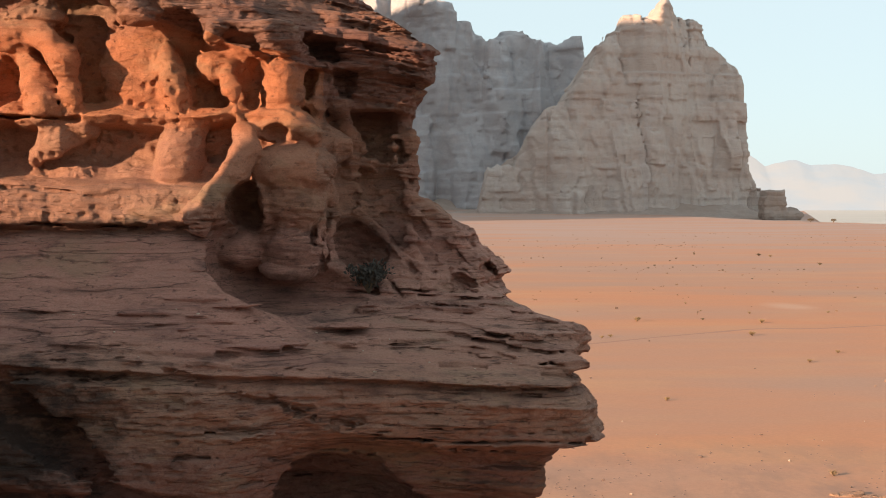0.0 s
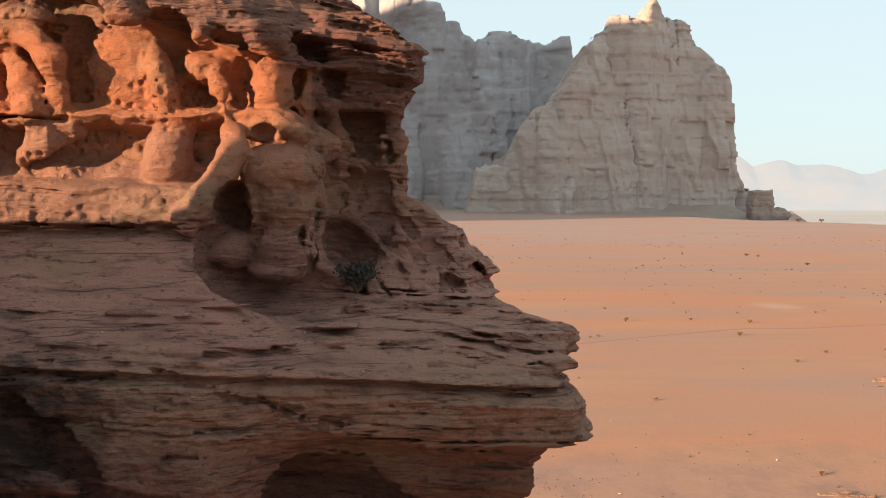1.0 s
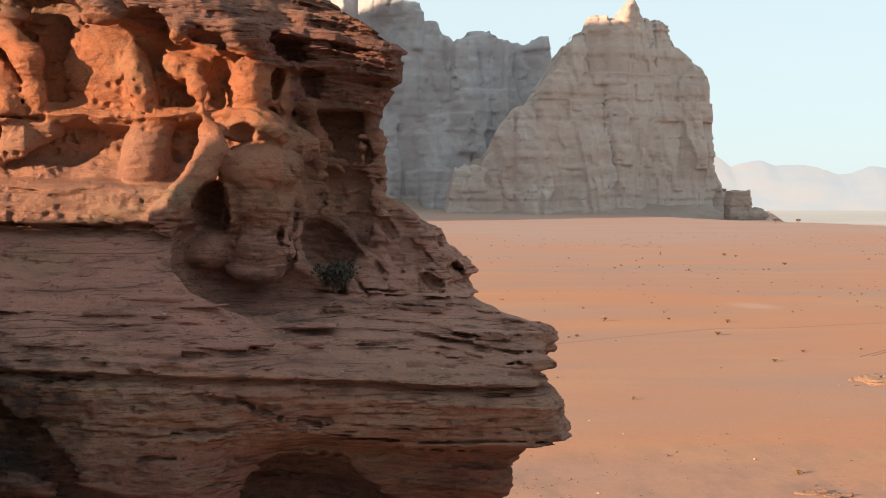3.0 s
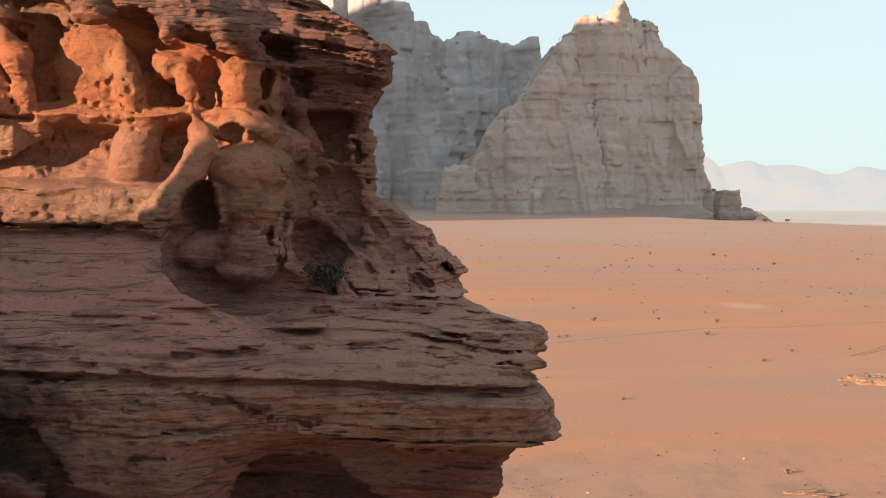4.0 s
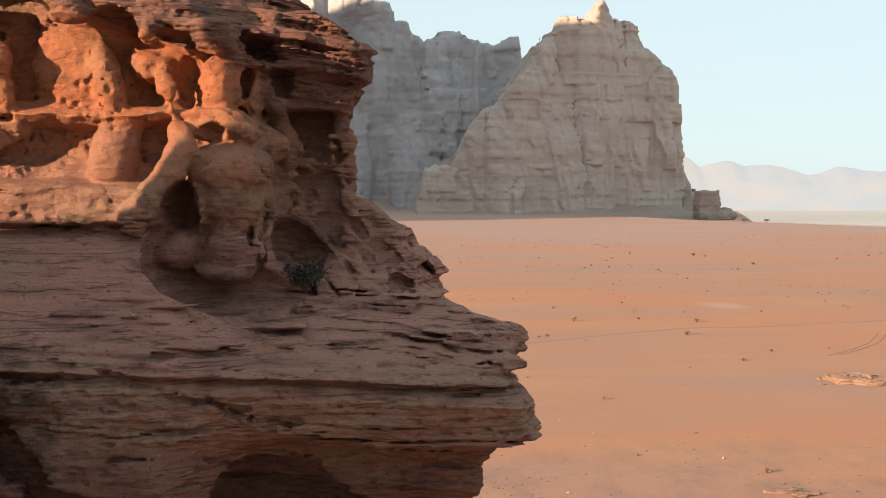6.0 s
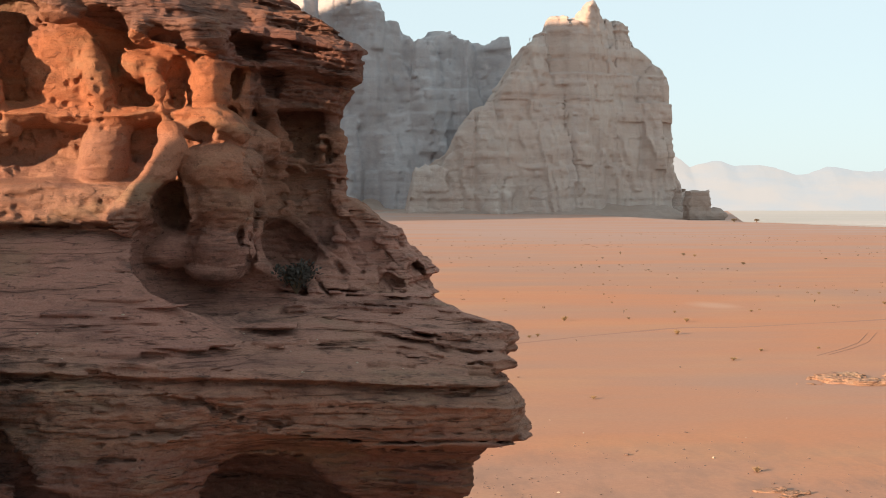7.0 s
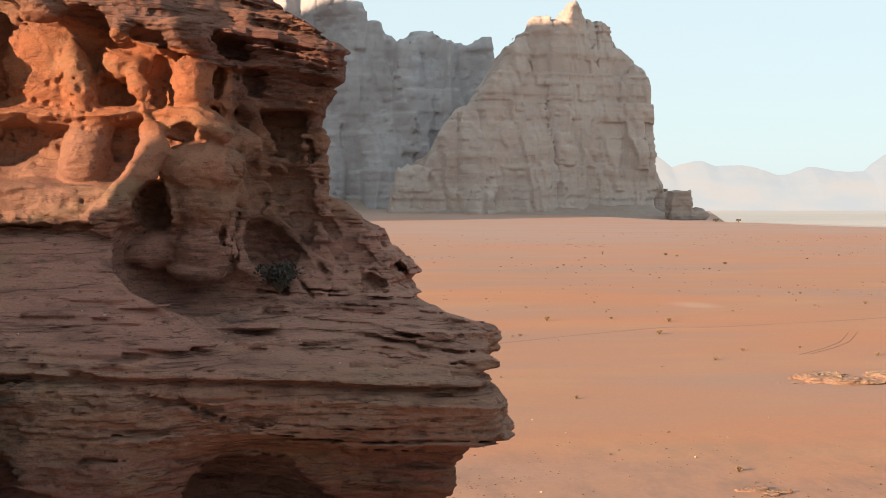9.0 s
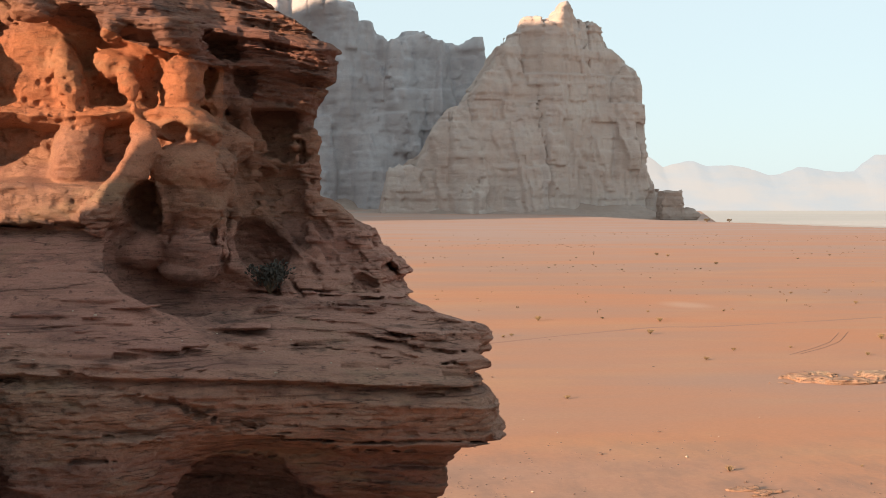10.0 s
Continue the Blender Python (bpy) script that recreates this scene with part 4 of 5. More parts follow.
# ---- the far mountains ----
def mountain(name, low, high, step, outline_x, outline_z, front, back, lean, seed, joint, cleft, bow, skirt_end, stone, label):
    """A sandstone mountain: a top line along x, a jointed cliff that leans back, and a skirt of scree."""
    m = Solid(low, high, step)
    x, y, z = m.grid()
    top = np.interp(x, outline_x, outline_z).astype(np.float32) - 4
    top = top + 1.5 * (2 * TABLE[np.floor(x / 11 + 0.02 * y).astype(np.int32) & 31, 3, 4] - 1) + 1.0 * (2 * TABLE[np.floor(x / 5).astype(np.int32) & 31, 8, 4] - 1)
    ribs = joint * (0.75 * fractal(x / (joint * 2.2) + seed, 0 * y + seed * 1.7, z / (joint * 14) + seed, 2, 0.5) + 0.45 * cleft * np.abs(lattice(x / joint + seed, z / (joint * 6), 0 * y + 0.5)))
    wall = front + lean * (z - low[2]) + bow * (x - 0.5 * (low[0] + high[0])) ** 2 + ribs
    crest = front + lean * (top - low[2]) + bow * (x - 0.5 * (low[0] + high[0])) ** 2 + 22
    roof = top - 0.0030 * np.maximum(crest - y, 0) ** 2 - 0.0008 * np.maximum(y - crest, 0) ** 2
    d = -smooth_min(-(wall - y) * 0.8, -(z - roof) * 0.6, 5)
    m.d = np.maximum(d, (y - back) * 0.7).astype(np.float32)
    beds, thick = staircase(seed, low[2] - 60, high[2] + 60, 3, 10), staircase(seed + 1, low[2] - 60, high[2] + 60, 12, 40)

    def blocks(a, c, wide, tall, k):
        """Jointed blocks: each stands proud by its own amount, with a dark joint now and then."""
        row = np.floor(c / tall).astype(np.int32)
        col = np.floor(a / wide + 1.7 * TABLE[row & 31, k, 3] * (TABLE[row & 31, k, 9] > 0.5)).astype(np.int32)
        return 2 * TABLE[col & 31, row & 31, k] - 1

    def relief(a, b, c):
        lean_a = a + 0.55 * b + 9 * lattice(a / 60, b / 60, c / 60) + 3 * lattice(a / 17, b / 17, c / 17)
        bed_c = c + 5 * lattice(a / 90, b / 90, c / 90) + 1.2 * lattice(a / 20, b / 20, c / 20)
        big = 6.5 * blocks(lean_a, bed_c, 46, 150, 1) + 3.8 * blocks(lean_a + 13, bed_c, 23, 62, 2)
        small = 1.8 * blocks(lean_a, bed_c, 11, 34, 5) + 0.9 * blocks(lean_a + 5, bed_c, 6, 13, 7)
        bed = np.interp(bed_c, *beds) * 0.9 + np.interp(bed_c, *thick) * 0.9
        cracks = 4 * np.clip(0.12 - np.abs(lattice(a / 38 + 9, b / 38, c / 190)), 0, 1) / 0.12
        return -(big + small + bed - cracks + 4 * fractal(a / 70, b / 70, c / 80, 2))

    m.roughen(30, relief)
    whole = tagged(m.skin(name, stone), label, "mountain", kind="thing")

    def scree(u, v):
        foot = front - 62 + bow * (u - 0.5 * (low[0] + high[0])) ** 2 + 16 * fractal(u / 90 + seed, 0 * u, 0 * u, 3)
        up = np.clip((v - foot) / 75, 0, 1.25)
        up = up * np.clip((skirt_end - u) / 60, 0, 1)
        return low[2] + 2 + 14 * up ** 1.5 * (1 + 0.25 * lattice(u / 30, v / 30, 0 * u)) + 1.2 * fractal(u / 9, v / 9, 0 * u, 2) * np.clip(up * 5, 0, 1)

    skirt = sheet("scree_slope", np.arange(low[0] + 10, skirt_end, 4.0), np.arange(front - 90, front + 60, 4.0), scree, SCREE)
    skirt.parent = whole
    tagged(skirt, "dull brown scree at the foot of the cliff")
    return whole


mountain("rock_mountain", (-60, 1600, -6), (500, 1960, 290), (2.0, 3.0, 1.8), (-18, 42, 58, 90, 105, 131, 161, 183, 205, 224, 233, 250, 273, 283, 293, 302, 331, 364, 376, 393, 400, 401, 405, 415, 418, 445, 448, 471, 490),
         (-9, -6, 65, 71, 93, 140, 162, 197, 223, 232, 257, 263, 261, 274, 279, 263, 260, 249, 230, 206, 186, 114, 76, 56, 40, 37, 9, -2, -9), 1690, 1950, 0.20, 11, 40.0, 0.5, 0.0011, 450, CLIFF, "tall grey-brown sandstone mountain with a jagged sunlit peak")
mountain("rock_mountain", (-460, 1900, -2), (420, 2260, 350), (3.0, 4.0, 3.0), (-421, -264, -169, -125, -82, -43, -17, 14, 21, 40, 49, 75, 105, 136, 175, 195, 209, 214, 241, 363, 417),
         (385, 359, 340, 352, 343, 340, 333, 328, 307, 309, 278, 273, 280, 269, 254, 265, 264, 231, 160, 107, -15), 2000, 2240, 0.15, 23, 42.0, 4.0, 0.0, 420, HAZY_SHADED_CLIFF, "long shaded sandstone mountain wall with vertical clefts")

# ---- ground ----
def ground_height(x, y):
    fan = 7.0 * np.clip((y - 1350) / 700, 0, 1) * np.clip((500 - x) / 300, 0, 1)
    fan = fan - 9.0 * np.clip((x - 345 + 0.15 * (y - 1200)) / 160, 0, 1) * np.clip((y - 850) / 300, 0, 1)
    small = 0.10 * fractal(x / 30, y / 40, 0 * x, 3) + 0.25 * lattice(x / 210, y / 170, 0 * x + 3)
    return fan + small * np.clip((y - 30) / 60, 0, 1)


def spread(near, far, n):
    return np.concatenate([np.linspace(-far, -near, n, endpoint=False), np.linspace(-near, near, 5 * n, endpoint=False), np.linspace(near, far, n + 1)])


gys = np.concatenate([np.linspace(-4800, 40, 30, endpoint=False), np.geomspace(40, 4800, 420)])
ground = tagged(sheet("ground", spread(700, 4800, 50), gys, ground_height, SAND), "flat orange desert sand plain with paler streaks", "ground", kind="structure")

# ---- hazy distant range ----
RANGE_X = (944, 981, 1026, 1057, 1099, 1163, 1209, 1291, 1356, 1416, 1463, 1530, 1607, 1723, 1751, 1796, 1935)
RANGE_Z = (194, 183, 161, 133, 146, 155, 141, 144, 131, 111, 113, 137, 124, 124, 152, 179, 194)


def range_height(x, y):
    top = np.interp(x, RANGE_X, RANGE_Z) + 5 * fractal(x / 60, y / 60, 0 * x, 3)
    up = np.clip((y - 4250) / 60, 0, 1)
    return np.where(y < 4251, -20, top * (0.35 + 0.65 * np.clip((y - 4250) / 150, 0, 1)) * up)


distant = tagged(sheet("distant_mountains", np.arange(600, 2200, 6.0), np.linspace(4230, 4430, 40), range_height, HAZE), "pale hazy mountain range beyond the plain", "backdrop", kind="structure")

def far_flat(u, v):
    """The pale flats beyond the rise, u from their near edge outwards."""
    return ground_height(u, v) + 1.2


# glowing sheet laid over the far ground, replacing its haze and daylight
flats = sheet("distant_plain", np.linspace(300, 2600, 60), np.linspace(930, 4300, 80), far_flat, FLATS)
bm = bmesh.new()
bm.from_mesh(flats.data)
bmesh.ops.bisect_plane(bm, geom=bm.verts[:] + bm.edges[:] + bm.faces[:], plane_co=(346, 1200, 0), plane_no=(1, 0.15, 0), clear_inner=True)
bmesh.ops.bisect_plane(bm, geom=bm.verts[:] + bm.edges[:] + bm.faces[:], plane_co=(350, 1200, 0), plane_no=(1, -0.26, 0), clear_inner=True)
bm.to_mesh(flats.data)
bm.free()
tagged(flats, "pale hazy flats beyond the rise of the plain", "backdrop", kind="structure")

# ---- rocks outside the view whose shade falls on the place ----
def shading_rock(name, s, lat, top, thick, low, label, category, material, rough):
    """A rock mass across the sun's way: s metres towards the sun, its top line at the places lat across that way."""
    ax, ay = SUN_FROM.x / math.cos(radians(SUN_EL)), SUN_FROM.y / math.cos(radians(SUN_EL))
    n, m = 200, 15
    us = np.unique(np.concatenate([np.linspace(lat[0], lat[-1], n - len(lat)), lat]))
    n = len(us)
    tops = np.interp(us, lat, top)
    rows = []
    for j in range(m):
        a = math.pi * j / (m - 1)
        side, up = -math.cos(a) * thick * (4 if math.cos(a) < 0 else 1), max(math.sin(a), 0.0) ** 0.6
        z = low + (tops - low) * up + rough * lattice(us / (rough * 9), us * 0 + j * 0.4, us * 0 + 1.5) * (up < 0.99)
        d = s + side + rough * 2 * lattice(us / (rough * 12), us * 0 + j * 0.5, us * 0 + 8)
        rows.append(np.stack([d * ax + us * ay, d * ay - us * ax, z], 1))
    verts = np.concatenate(rows)
    i = (np.arange(m - 1)[:, None] * n + np.arange(n - 1)[None, :]).ravel()
    return tagged(skin_mesh(name, verts, np.stack([i, i + 1, i + n + 1, i + n], 1), material), label, category, kind="thing")


def across(x, y):
    """A place as metres across the sun's way and metres towards the sun."""
    ax, ay = SUN_FROM.x / math.cos(radians(SUN_EL)), SUN_FROM.y / math.cos(radians(SUN_EL))
    return x * ay - y * ax, x * ax + y * ay


# the top line of a pinnacle whose shade ends on the cave wall, 16.6 m away, at these heights
SHADE_X = (-7.5, -6.5, -2.9, -2.34, -2.26, -2.18, -1.70, -1.60, -1.50, -0.6, 5.2, 6.0)
SHADE_Z = (8.0, 17.68, 17.72, 17.76, 18.4, 18.92, 19.0, 19.3, 21.6, 22.4, 22.4, 8.0)
pinnacle = [(across(x, 16.6)[0], z + (1 - across(x, 16.6)[1]) * math.tan(radians(SUN_EL))) for x, z in reversed(list(zip(SHADE_X, SHADE_Z)))]
shading_rock("rock_ridge", 1, [p[0] for p in pinnacle], [p[1] for p in pinnacle], 1.6, -1, "red sandstone pinnacle standing beside the outcrop", "rock", ROCK, 0.08)
shading_rock("mountain_ridge", -300, (1000, 1030, 1055, 1080, 1112, 1170, 1238, 1340, 1500, 1576, 1638, 1730, 2100, 2300), (-10, 320, 490, 512, 506, 482, 474, 498, 552, 558, 535, 508, 410, -10), 110, -10, "high shaded sandstone ridge beside the plain", "mountain", CLIFF, 7.0)


# ---- things on the plain ----
def plain_material(name, base, other, rough=0.9, scale=6.0, relief=0.01):
    n = Nodes(name, rough)
    v = n.noise(n.scaled(scale, scale, scale), 1, 5, 0.65)
    return n.finish(n.mix(n.grey(v, 0.35, 0.65), base, other), n.bump(v, relief, 0.6))


TWIG = plain_material("dry_twigs", (0.20, 0.14, 0.085), (0.13, 0.09, 0.06))
STRAW = plain_material("straw_leaves", (0.34, 0.235, 0.125), (0.26, 0.175, 0.10))
OLIVE = plain_material("olive_leaves", (0.12, 0.095, 0.06), (0.17, 0.12, 0.075))
TUFT = plain_material("tuft_leaves", (0.26, 0.165, 0.10), (0.20, 0.125, 0.08))
DUSKY = plain_material("grey_leaves", (0.05, 0.05, 0.045), (0.075, 0.065, 0.055))
PALE_STONE = plain_material("pale_stone", (0.50, 0.40, 0.31), (0.38, 0.28, 0.21), 0.9, 14.0, 0.02)
DARK_STONE = plain_material("dark_stone", (0.20, 0.13, 0.10), (0.13, 0.09, 0.075), 0.9, 14.0, 0.02)
PALE_LEDGE = sandstone("ledge_sandstone", (0.46, 0.31, 0.21), (0.42, 0.24, 0.155), (0.20, 0.13, 0.10), 2.5)
RUT = plain_material("rutted_sand", (0.29, 0.165, 0.12), (0.33, 0.185, 0.13), 0.95, 1.5, 0.02)


def ground_at(x, y):
    return float(ground_height(np.array([float(x)]), np.array([float(y)]))[0])


def part(name, verts, faces, material, parent, label=""):
    me = bpy.data.meshes.new(name)
    me.from_pydata(verts, [], faces)
    me.materials.append(material)
    me.update()
    ob = new(name, me)
    ob.parent = parent
    return tagged(ob, label)


def shrub(name, label, leaf_material, width, height, stems, leaves, seed, upright=0.0):
    """A small desert bush: thin forked stems from one root and a loose crown of narrow leaves."""
    r = random.Random(seed)
    root = new(name)
    tagged(root, label, "shrub", "shrubs scattered over the plain", kind="thing")
    verts, faces, lv, lf = [], [], [], []
    for _ in range(stems):
        a, out = r.uniform(0, math.tau), width * 0.5 * r.uniform(0.2, 1.0) * (1 - upright)
        tip = Vector((out * math.cos(a), out * math.sin(a), height * r.uniform(0.55, 1.0)))
        bend = tip * 0.5 + Vector((r.uniform(-0.06, 0.06), r.uniform(-0.06, 0.06), 0.08)) * height
        line = [Vector((0, 0, -0.04)), bend, tip]
        thick = 0.02 * width
        for k in range(2):
            p, q = line[k], line[k + 1]
            w, u = thick * (1 - 0.4 * k), thick * (0.6 - 0.4 * k)
            side, deep = Vector((-math.sin(a), math.cos(a), 0)), Vector((math.cos(a), math.sin(a), 0))
            b = len(verts)
            for c, rad in ((p, w), (q, u)):
                verts += [c + side * rad, c - side * rad * 0.5 + deep * rad * 0.87, c - side * rad * 0.5 - deep * rad * 0.87]
            faces += [(b, b + 1, b + 4, b + 3), (b + 1, b + 2, b + 5, b + 4), (b + 2, b, b + 3, b + 5)]
        for _ in range(leaves):
            t = r.uniform(0.35, 1.08)
            c = bend.lerp(tip, min(max(2 * t - 1, 0), 1.1)) if t > 0.5 else bend * (2 * t)
            c = c + Vector((r.gauss(0, 0.09), r.gauss(0, 0.09), r.gauss(0, 0.07))) * width
            c.z = max(c.z, 0.01)
            d = Vector((r.gauss(0, 1), r.gauss(0, 1), r.uniform(0.1, 1.6))).normalized()
            s = d.cross(Vector((r.gauss(0, 1), r.gauss(0, 1), r.gauss(0, 1)))).normalized()
            ln, wd = width * r.uniform(0.08, 0.17), width * r.uniform(0.018, 0.04)
            b = len(lv)
            lv += [c, c + d * ln * 0.5 + s * wd, c + d * ln, c + d * ln * 0.5 - s * wd]
            lf.append((b, b + 1, b + 2, b + 3))
    part("stems", verts, faces, TWIG, root)
    part("foliage", lv, lf, leaf_material, root)
    return root


def scatter(first, places, size, seed):
    """Copies of a thing, each turned and sized by its own width; the first one takes the first place."""
    r = random.Random(seed)
    for k, (x, y, w) in enumerate(places):
        w = 0.8 * w
        m = pose(x, y, ground_at(x, y), 0, 0, r.uniform(0, 360)) @ Matrix.Diagonal((w / size, w / size, w / size * r.uniform(0.6, 0.9), 1))
        if k:
            copy_thing(first, m)
        else:
            hold = m
    first.matrix_basis = hold


DARK_PLACES = [
    (39.4, 202.5, 0.78), (55.1, 358.9, 0.92), (59.3, 374.7, 0.96), (62.7, 364.6, 0.93), (69.1, 406.9, 0.87), (50.4, 424.9, 1.08), (72.1, 311.7, 0.80), (105.8, 448.3, 2.12), (73.8, 423.1, 1.08), (107.6, 381.5, 1.64), (144.5, 418.0, 1.27), (164.5, 444.0, 1.35), (26.4, 170.8, 0.37), (95.3, 352.8, 0.91), (93.8, 353.0, 0.76), (73.0, 348.5, 1.04),
]
TAN_PLACES = [
    (29.0, 199.3, 1.53), (40.8, 148.2, 1.02), (46.5, 157.0, 0.81), (41.4, 178.6, 1.38), (47.1, 197.0, 1.36), (25.5, 86.7, 0.83), (20.2, 120.2, 0.82), (107.4, 438.6, 1.69), (22.1, 176.2, 0.90), (20.8, 174.8, 0.89), (60.7, 151.2, 0.92), (54.3, 159.5, 0.69), (87.7, 257.5, 0.89), (42.3, 219.4, 0.56), (42.8, 235.6, 0.71), (62.2, 215.7, 0.84), (49.2, 214.4, 0.74), (90.4, 230.8, 1.20), (70.0, 169.8, 1.48), (34.9, 87.7, 0.34),
]
TALL_PLACES = [
    (84.5, 449.9, 1.35), (79.5, 235.7, 0.61), (40.6, 212.8, 0.55),
]
scatter(shrub("desert_shrub", "low dark olive shrub growing on the open sand", OLIVE, 1.0, 0.55, 26, 18, 1), DARK_PLACES, 1.0, 5)
scatter(shrub("dry_bush", "rounded dry straw-coloured bush on the open sand", STRAW, 1.0, 0.62, 26, 18, 2), TAN_PLACES, 1.0, 6)
scatter(shrub("tall_shrub", "tall thin dark shrub standing alone on the sand", OLIVE, 1.0, 1.9, 14, 18, 3, 0.35), TALL_PLACES, 1.0, 7)


def stone_mesh(seed, flat):
    """An angular stone, broken on several sides."""
    r = random.Random(seed)
    bm = bmesh.new()
    bmesh.ops.create_icosphere(bm, subdivisions=2, radius=0.5)
    cuts = [(Vector((r.gauss(0, 1), r.gauss(0, 1), r.gauss(0, 1))).normalized(), r.uniform(0.26, 0.42)) for _ in range(9)]
    for v in bm.verts:
        for n, d in cuts:
            over = v.co.dot(n) - d
            if over > 0:
                v.co -= n * over
        v.co *= 1 + 0.08 * noise.noise(v.co * 4 + Vector((seed, 0, 0)))
        v.co.z = (v.co.z + 0.28) * flat
    me = bpy.data.meshes.new("stone")
    bm.to_mesh(me)
    bm.free()
    return me


STONE_PLACES = [
    (18.0, 93.0, 0.40), (23.9, 91.7, 0.28), (22.0, 91.8, 0.20), (25.5, 83.1, 0.29), (24.4, 102.2, 0.35), (14.9, 134.6, 0.34), (33.4, 142.6, 0.37), (14.6, 108.3, 0.19), (16.4, 102.1, 0.22), (34.5, 108.9, 0.14), (28.5, 99.9, 0.13), (29.4, 80.8, 0.28), (33.3, 82.2, 0.29), (10.3, 85.3, 0.22), (8.9, 83.6, 0.18), (11.5, 81.2, 0.21), (14.0, 80.5, 0.17), (17.9, 85.4, 0.15),
]
shapes = [stone_mesh(k, f) for k, f in ((1, 0.5), (2, 0.7), (3, 0.42), (4, 0.6))]
rs = random.Random(12)
for k, (x, y, w) in enumerate(STONE_PLACES):
    me = shapes[k % 4].copy()
    pale = k in (1, 7, 8, 9, 10, 15)
    me.materials.append(PALE_STONE if pale else DARK_STONE)
    ob = tagged(new("stone", me), "pale angular stone lying on the sand" if pale else "dark angular stone lying on the sand", "stone", "stones lying on the plain", kind="thing")
    ob.matrix_basis = pose(x, y, ground_at(x, y), 0, 0, rs.uniform(0, 360)) @ Matrix.Diagonal((w, w * 0.8, w, 1))

# many small tufts and pebbles, too small to count
rs = random.Random(31)
verts, faces, pv, pf = [], [], [], []
for k in range(2600):
    y = 170 * (4.6 ** rs.random())
    x = rs.uniform(-0.05, 0.46) * y
    patchy = float(lattice(np.array([x / 60 + 3]), np.array([y / 45]), np.array([0.5]))[0])
    if patchy < rs.uniform(-0.1, 0.6) or y < 250 and rs.random() < 0.85:
        continue
    z, size = ground_at(x, y), rs.uniform(0.16, 0.42) * (1 + y / 800)
    for _ in range(9):
        a, lean = rs.uniform(0, math.tau), rs.uniform(0.1, 0.7)
        c = Vector((x + rs.gauss(0, 0.28) * size, y + rs.gauss(0, 0.3) * size, z - 0.02))
        s = Vector((-math.sin(a), math.cos(a), 0)) * size * 0.13
        t = c + Vector((math.cos(a) * lean, math.sin(a) * lean, 0.6)) * size * rs.uniform(0.6, 1.1)
        b = len(verts)
        verts += [c - s, c + s, t + s * 0.5, t - s * 0.5]
        faces.append((b, b + 1, b + 2, b + 3))
for k in range(2600):
    y = 72 * (2.4 ** rs.random())
    x = rs.uniform(-0.02, 0.46) * y
    patchy = float(lattice(np.array([x / 9]), np.array([y / 14]), np.array([4.5]))[0])
    if patchy < rs.uniform(-0.2, 0.6) or y > 78 + 55 * rs.random():
        continue
    z, size = ground_at(x, y), rs.uniform(0.04, 0.15)
    b = len(pv)
    pv += [(x + size * dx * rs.uniform(0.7, 1.2), y + size * dy * rs.uniform(0.7, 1.2), z + size * dz) for dx, dy, dz in ((-1, 0, -0.1), (0, -0.8, -0.1), (1, 0, -0.1), (0, 0.8, -0.1), (0.1, 0, 0.6))]
    pf += [(b, b + 1, b + 4), (b + 1, b + 2, b + 4), (b + 2, b + 3, b + 4), (b + 3, b, b + 4)]
tufts = new("grass_tufts", bpy.data.meshes.new("grass_tufts"))
tufts.data.from_pydata(verts, [], faces)
tufts.data.materials.append(TUFT)
tagged(tufts, "scattered small dry grass tufts over the plain", "grass", kind="stuff")
gravel = new("gravel", bpy.data.meshes.new("gravel"))
gravel.data.from_pydata(pv, [], pf)
gravel.data.materials.append(DARK_STONE)
tagged(gravel, "loose dark gravel on the near sand", "gravel", kind="stuff")


def track(points, width, label):
    """A vehicle rut: a shallow darker strip of churned sand along a bent line."""
    xs, ys = zip(*points)
    t = np.linspace(0, len(points) - 1, 160)
    k = np.arange(len(points))
    smooth = lambda a: np.convolve(np.pad(np.interp(t, k, a), 8, mode="edge"), np.ones(17) / 17, "valid")
    cx, cy = smooth(xs), smooth(ys)
    nx, ny = -np.gradient(cy), np.gradient(cx)
    n = np.hypot(nx, ny)
    wide = width * (0.55 + 0.45 * fractal(t * 1.7, t * 0, t * 0 + 2, 2)).clip(0.12, 1.2)
    rows = []
    for side, lift in ((-1, -0.02), (-0.5, 0.035), (0.5, 0.035), (1, -0.02)):
        x, y = cx + side * wide * nx / n, cy + side * wide * ny / n
        rows.append(np.stack([x, y, ground_height(x, y) + lift], 1))
    i = (np.arange(3)[:, None] * 160 + np.arange(159)[None, :]).ravel()
    return tagged(skin_mesh("wheel_track", np.concatenate(rows), np.stack([i, i + 1, i + 161, i + 160], 1), RUT), label, "track", kind="structure")


track(((13.1, 163.1), (18.1, 167.3), (31.9, 179.3), (44.9, 189.0), (51.7, 187.7), (62.8, 193.1), (73.2, 198.0), (84.8, 204.2)), 0.9, "long dark vehicle track across the sand")
track(((51.5, 151.9), (56.9, 158.7), (61.8, 166.2), (67.8, 179.0)), 0.08, "faint curved tyre mark in the sand")
track([(x + 1.5, y + 0.6) for x, y in ((51.5, 151.9), (56.9, 158.7), (61.8, 166.2), (67.8, 179.0))], 0.08, "faint curved tyre mark in the sand")

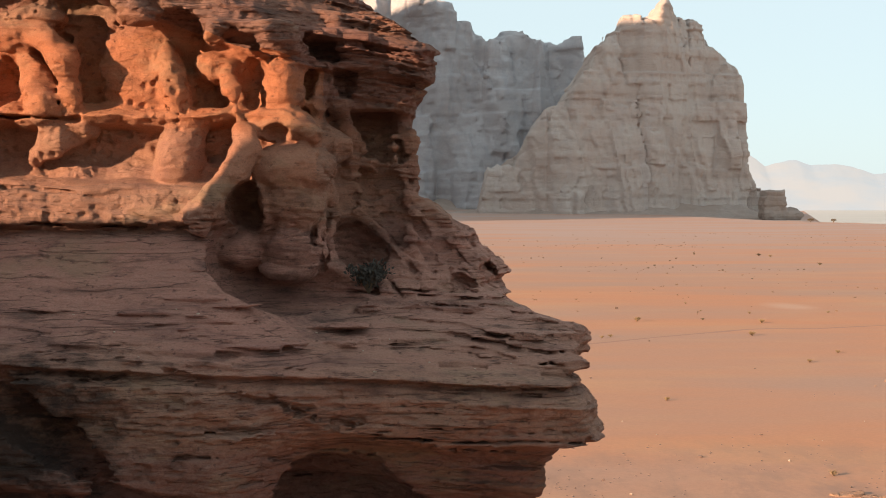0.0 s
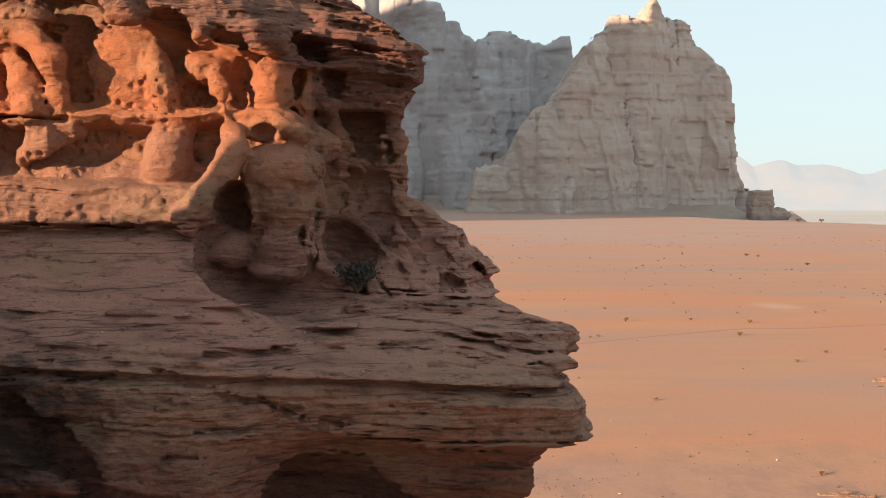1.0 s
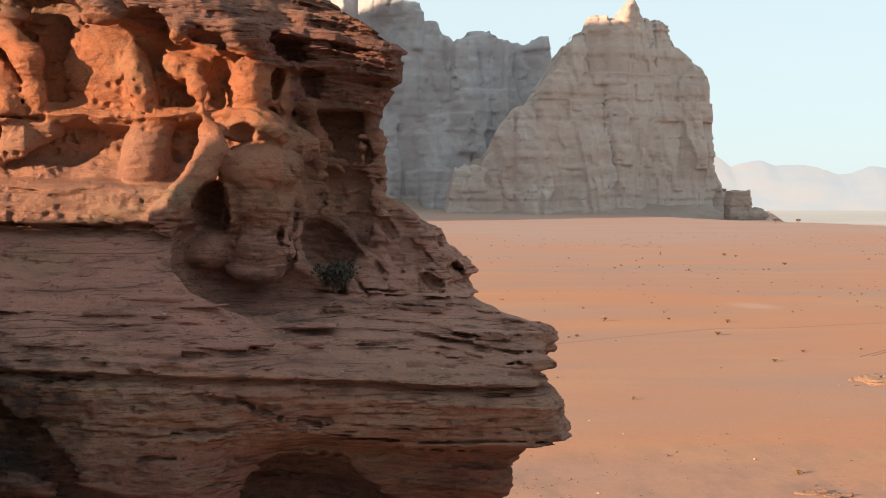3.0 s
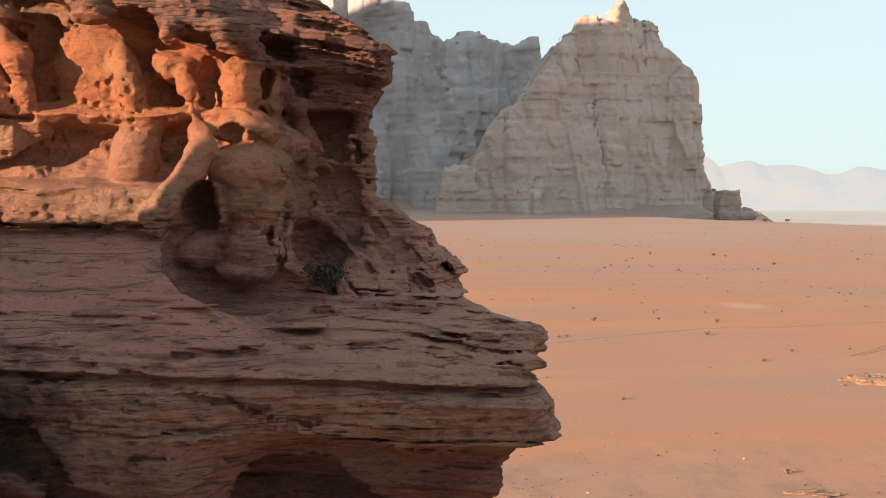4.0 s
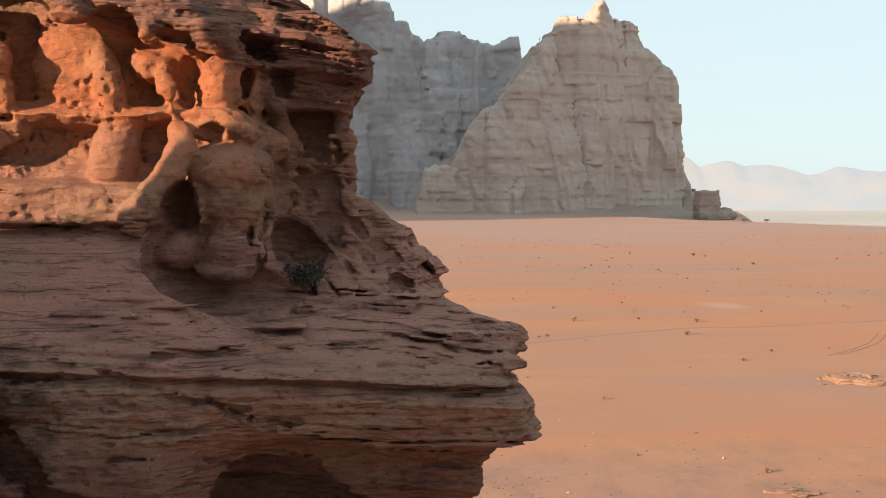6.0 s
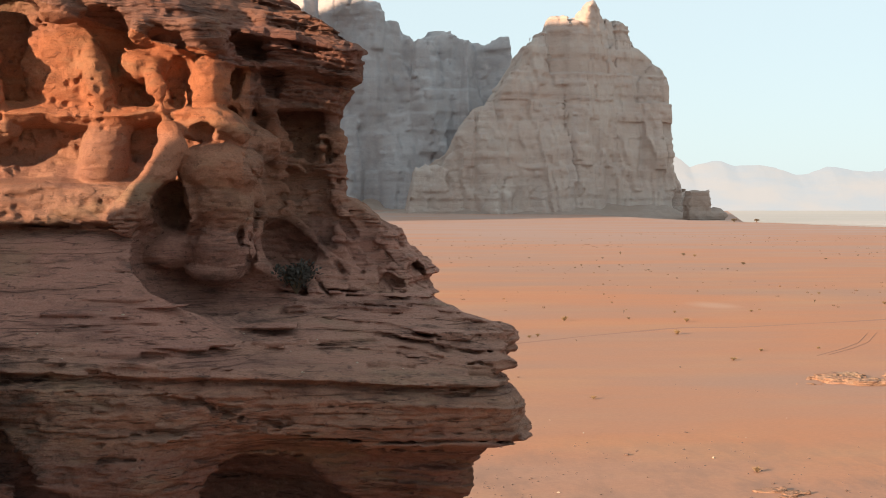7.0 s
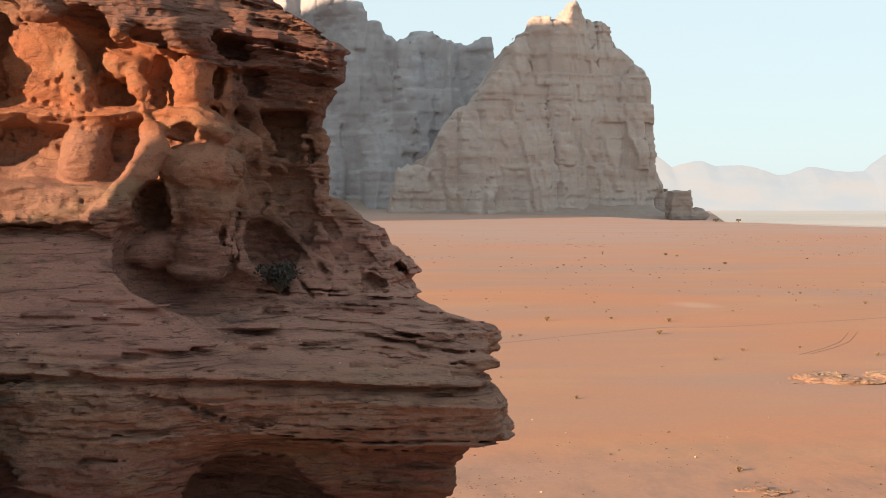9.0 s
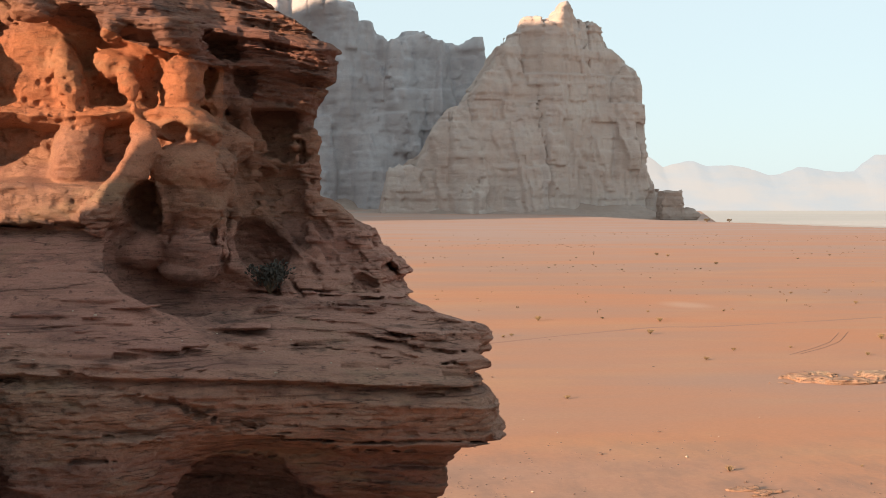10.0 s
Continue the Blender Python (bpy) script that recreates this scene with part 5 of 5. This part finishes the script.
# ---- rock showing through the sand ----
ledge = Solid((40.5, 125.5, -0.8), (64.5, 136.5, 1.6), (0.16, 0.2, 0.09))
gx, gy, gz = ledge.grid()
LEDGE_BEDS = staircase(17, -2, 3, 0.15, 0.35)
outline = np.minimum(np.minimum((gx - 41.5) * 0.14, (66 - gx) * 0.5), 1.0)
ledge.d = np.maximum(gz - 0.12 - 0.42 * outline, np.abs(gy - 131.0 - 0.08 * (gx - 52)) - 1.2 - 2.2 * outline).astype(np.float32)
ledge.roughen(1.2, lambda x, y, z: -0.50 * fractal(x * 0.35, y * 0.5, z * 0.6, 3) - 0.22 * (1 - 2 * np.abs(fractal(x * 1.1, y * 1.1, z, 2))) - 0.16 * np.interp(z + 0.1 * lattice(x * 0.5, y * 0.5, z), *LEDGE_BEDS) + 0.25)
tagged(ledge.skin("rock_ledge", PALE_LEDGE), "low pale broken rock ledge showing through the sand", "rock", kind="thing")
for x, y, w in ((24.6, 81.0, 1.5), (26.0, 80.2, 1.2), (25.2, 79.4, 0.9)):
    slab = Solid((x - w, y - w, -0.3), (x + w, y + w, 0.5), (0.07, 0.07, 0.05))
    gx, gy, gz = slab.grid()
    slab.d = np.maximum(gz - 0.08, np.sqrt((gx - x) ** 2 + (2.0 * (gy - y)) ** 2) - 0.7 * w).astype(np.float32)
    slab.roughen(0.6, lambda a, b, c: -0.14 * fractal(a * 1.6, b * 1.6, c * 3, 3))
    ob = slab.skin("rock_slab", PALE_LEDGE)
    ob.location.z = ground_at(x, y) + 0.02
    tagged(ob, "flat pale rock slab lying flush with the sand", "rock", "pale slabs in the sand", kind="thing")

# ---- at the foot of the far mountain ----
block = Solid((388, 1640, -4), (452, 1700, 48), (1.1, 1.4, 0.9))
gx, gy, gz = block.grid()
box = np.maximum(np.abs(gx - 412) - 15 + 0.10 * gz, np.abs(gy - 1672) - 18)
block.d = np.maximum(box, gz - 33).astype(np.float32)
spill = np.sqrt(((gx - 432) / 15) ** 2 + ((gy - 1668) / 16) ** 2 + ((gz - 0) / 12) ** 2) * 9 - 9
block.d = smooth_min(block.d, spill.astype(np.float32), 2)
block.roughen(9, lambda x, y, z: -2.6 * fractal(x / 14, y / 14, z / 14, 3) - 1.3 * np.interp(z, *staircase(41, -20, 70, 3, 9)))
tagged(block.skin("boulder", SCREE), "dark square boulder at the foot of the mountain", "boulder", kind="thing")


def acacia(x, y, height, seed):
    """A small far tree: a short forked trunk under a flat uneven crown of leaf clumps."""
    r = random.Random(seed)
    root = new("acacia_tree")
    root.location = (x, y, ground_at(x, y))
    verts, faces, lv, lf = [], [], [], []
    for k in range(5):
        a = k * 1.3 + r.uniform(0, 0.6)
        p, q = Vector((0, 0, 0)), Vector((math.cos(a), math.sin(a), 0)) * height * 0.35 + Vector((0, 0, height * 0.75))
        b = len(verts)
        for c, rad in ((p, 0.07 * height), (q, 0.025 * height)):
            verts += [c + Vector((math.cos(e), math.sin(e), 0)) * rad for e in (0, 1.57, 3.14, 4.71)]
        faces += [(b + i, b + (i + 1) % 4, b + 4 + (i + 1) % 4, b + 4 + i) for i in range(4)]
    for _ in range(420):
        a, rr = r.uniform(0, math.tau), height * 0.62 * math.sqrt(r.random())
        c = Vector((rr * math.cos(a) * 1.2, rr * math.sin(a), height * (0.8 + r.gauss(0, 0.10)) - 0.25 * rr))
        u, v = (Vector((r.gauss(0, 1), r.gauss(0, 1), r.gauss(0, 1))).normalized() * 0.09 * height for _ in range(2))
        b = len(lv)
        lv += [c - u, c + v, c + u, c - v]
        lf.append((b, b + 1, b + 2, b + 3))
    part("trunk", verts, faces, TWIG, root)
    part("crown", lv, lf, OLIVE, root)
    return tagged(root, "small dark acacia tree far out on the plain", "tree", "far trees on the plain", kind="thing")


acacia(327, 1190, 3.6, 1)
acacia(347, 1188, 3.2, 2)

# ---- on the outcrop ----
shelf = next(o for o in outcrop.children if o.name == "shelf")
bpy.context.view_layer.update()


def rest(x, y):
    """The height of the shelf at a place."""
    o = Vector((x, y, 19.0)) - outcrop.location
    hit, at, _, _ = shelf.ray_cast(o, Vector((0, 0, -1)))
    return (at + outcrop.location).z if hit else None


PEBBLES = ((-0.73, 14.3), (-3.01, 15.06), (-3.22, 14.1), (-1.77, 14.72), (-0.15, 14.74), (-0.62, 15.48), (-1.46, 15.4), (0.35, 14.6), (-2.75, 14.98), (0.76, 14.88), (-4.15, 14.98), (-2.2, 14.4), (-3.6, 14.6), (-0.9, 15.0))
for k, (x, y) in enumerate(PEBBLES):
    z = rest(x, y)
    if z is None:
        continue
    me = shapes[k % 4].copy()
    me.materials.append(PALE_STONE)
    w = (0.042, 0.026, 0.03, 0.024)[k % 4]
    ob = tagged(new("pebble", me), "small pale pebble lying on the rock shelf", "stone", "pebbles on the rock shelf", kind="thing")
    ob.matrix_basis = pose(x, y, z, 0, 0, 70 * k) @ Matrix.Diagonal((w, w, w, 1))

bush = shrub("rock_shrub", "small dark grey-green shrub in a hollow of the rock", DUSKY, 0.50, 0.34, 28, 34, 9)
z = rest(-0.96, 17.3)
bush.location = (-0.96, 17.3, (z if z is not None else 16.95) - 0.02)
tagged(bush, group="plants on the rock")
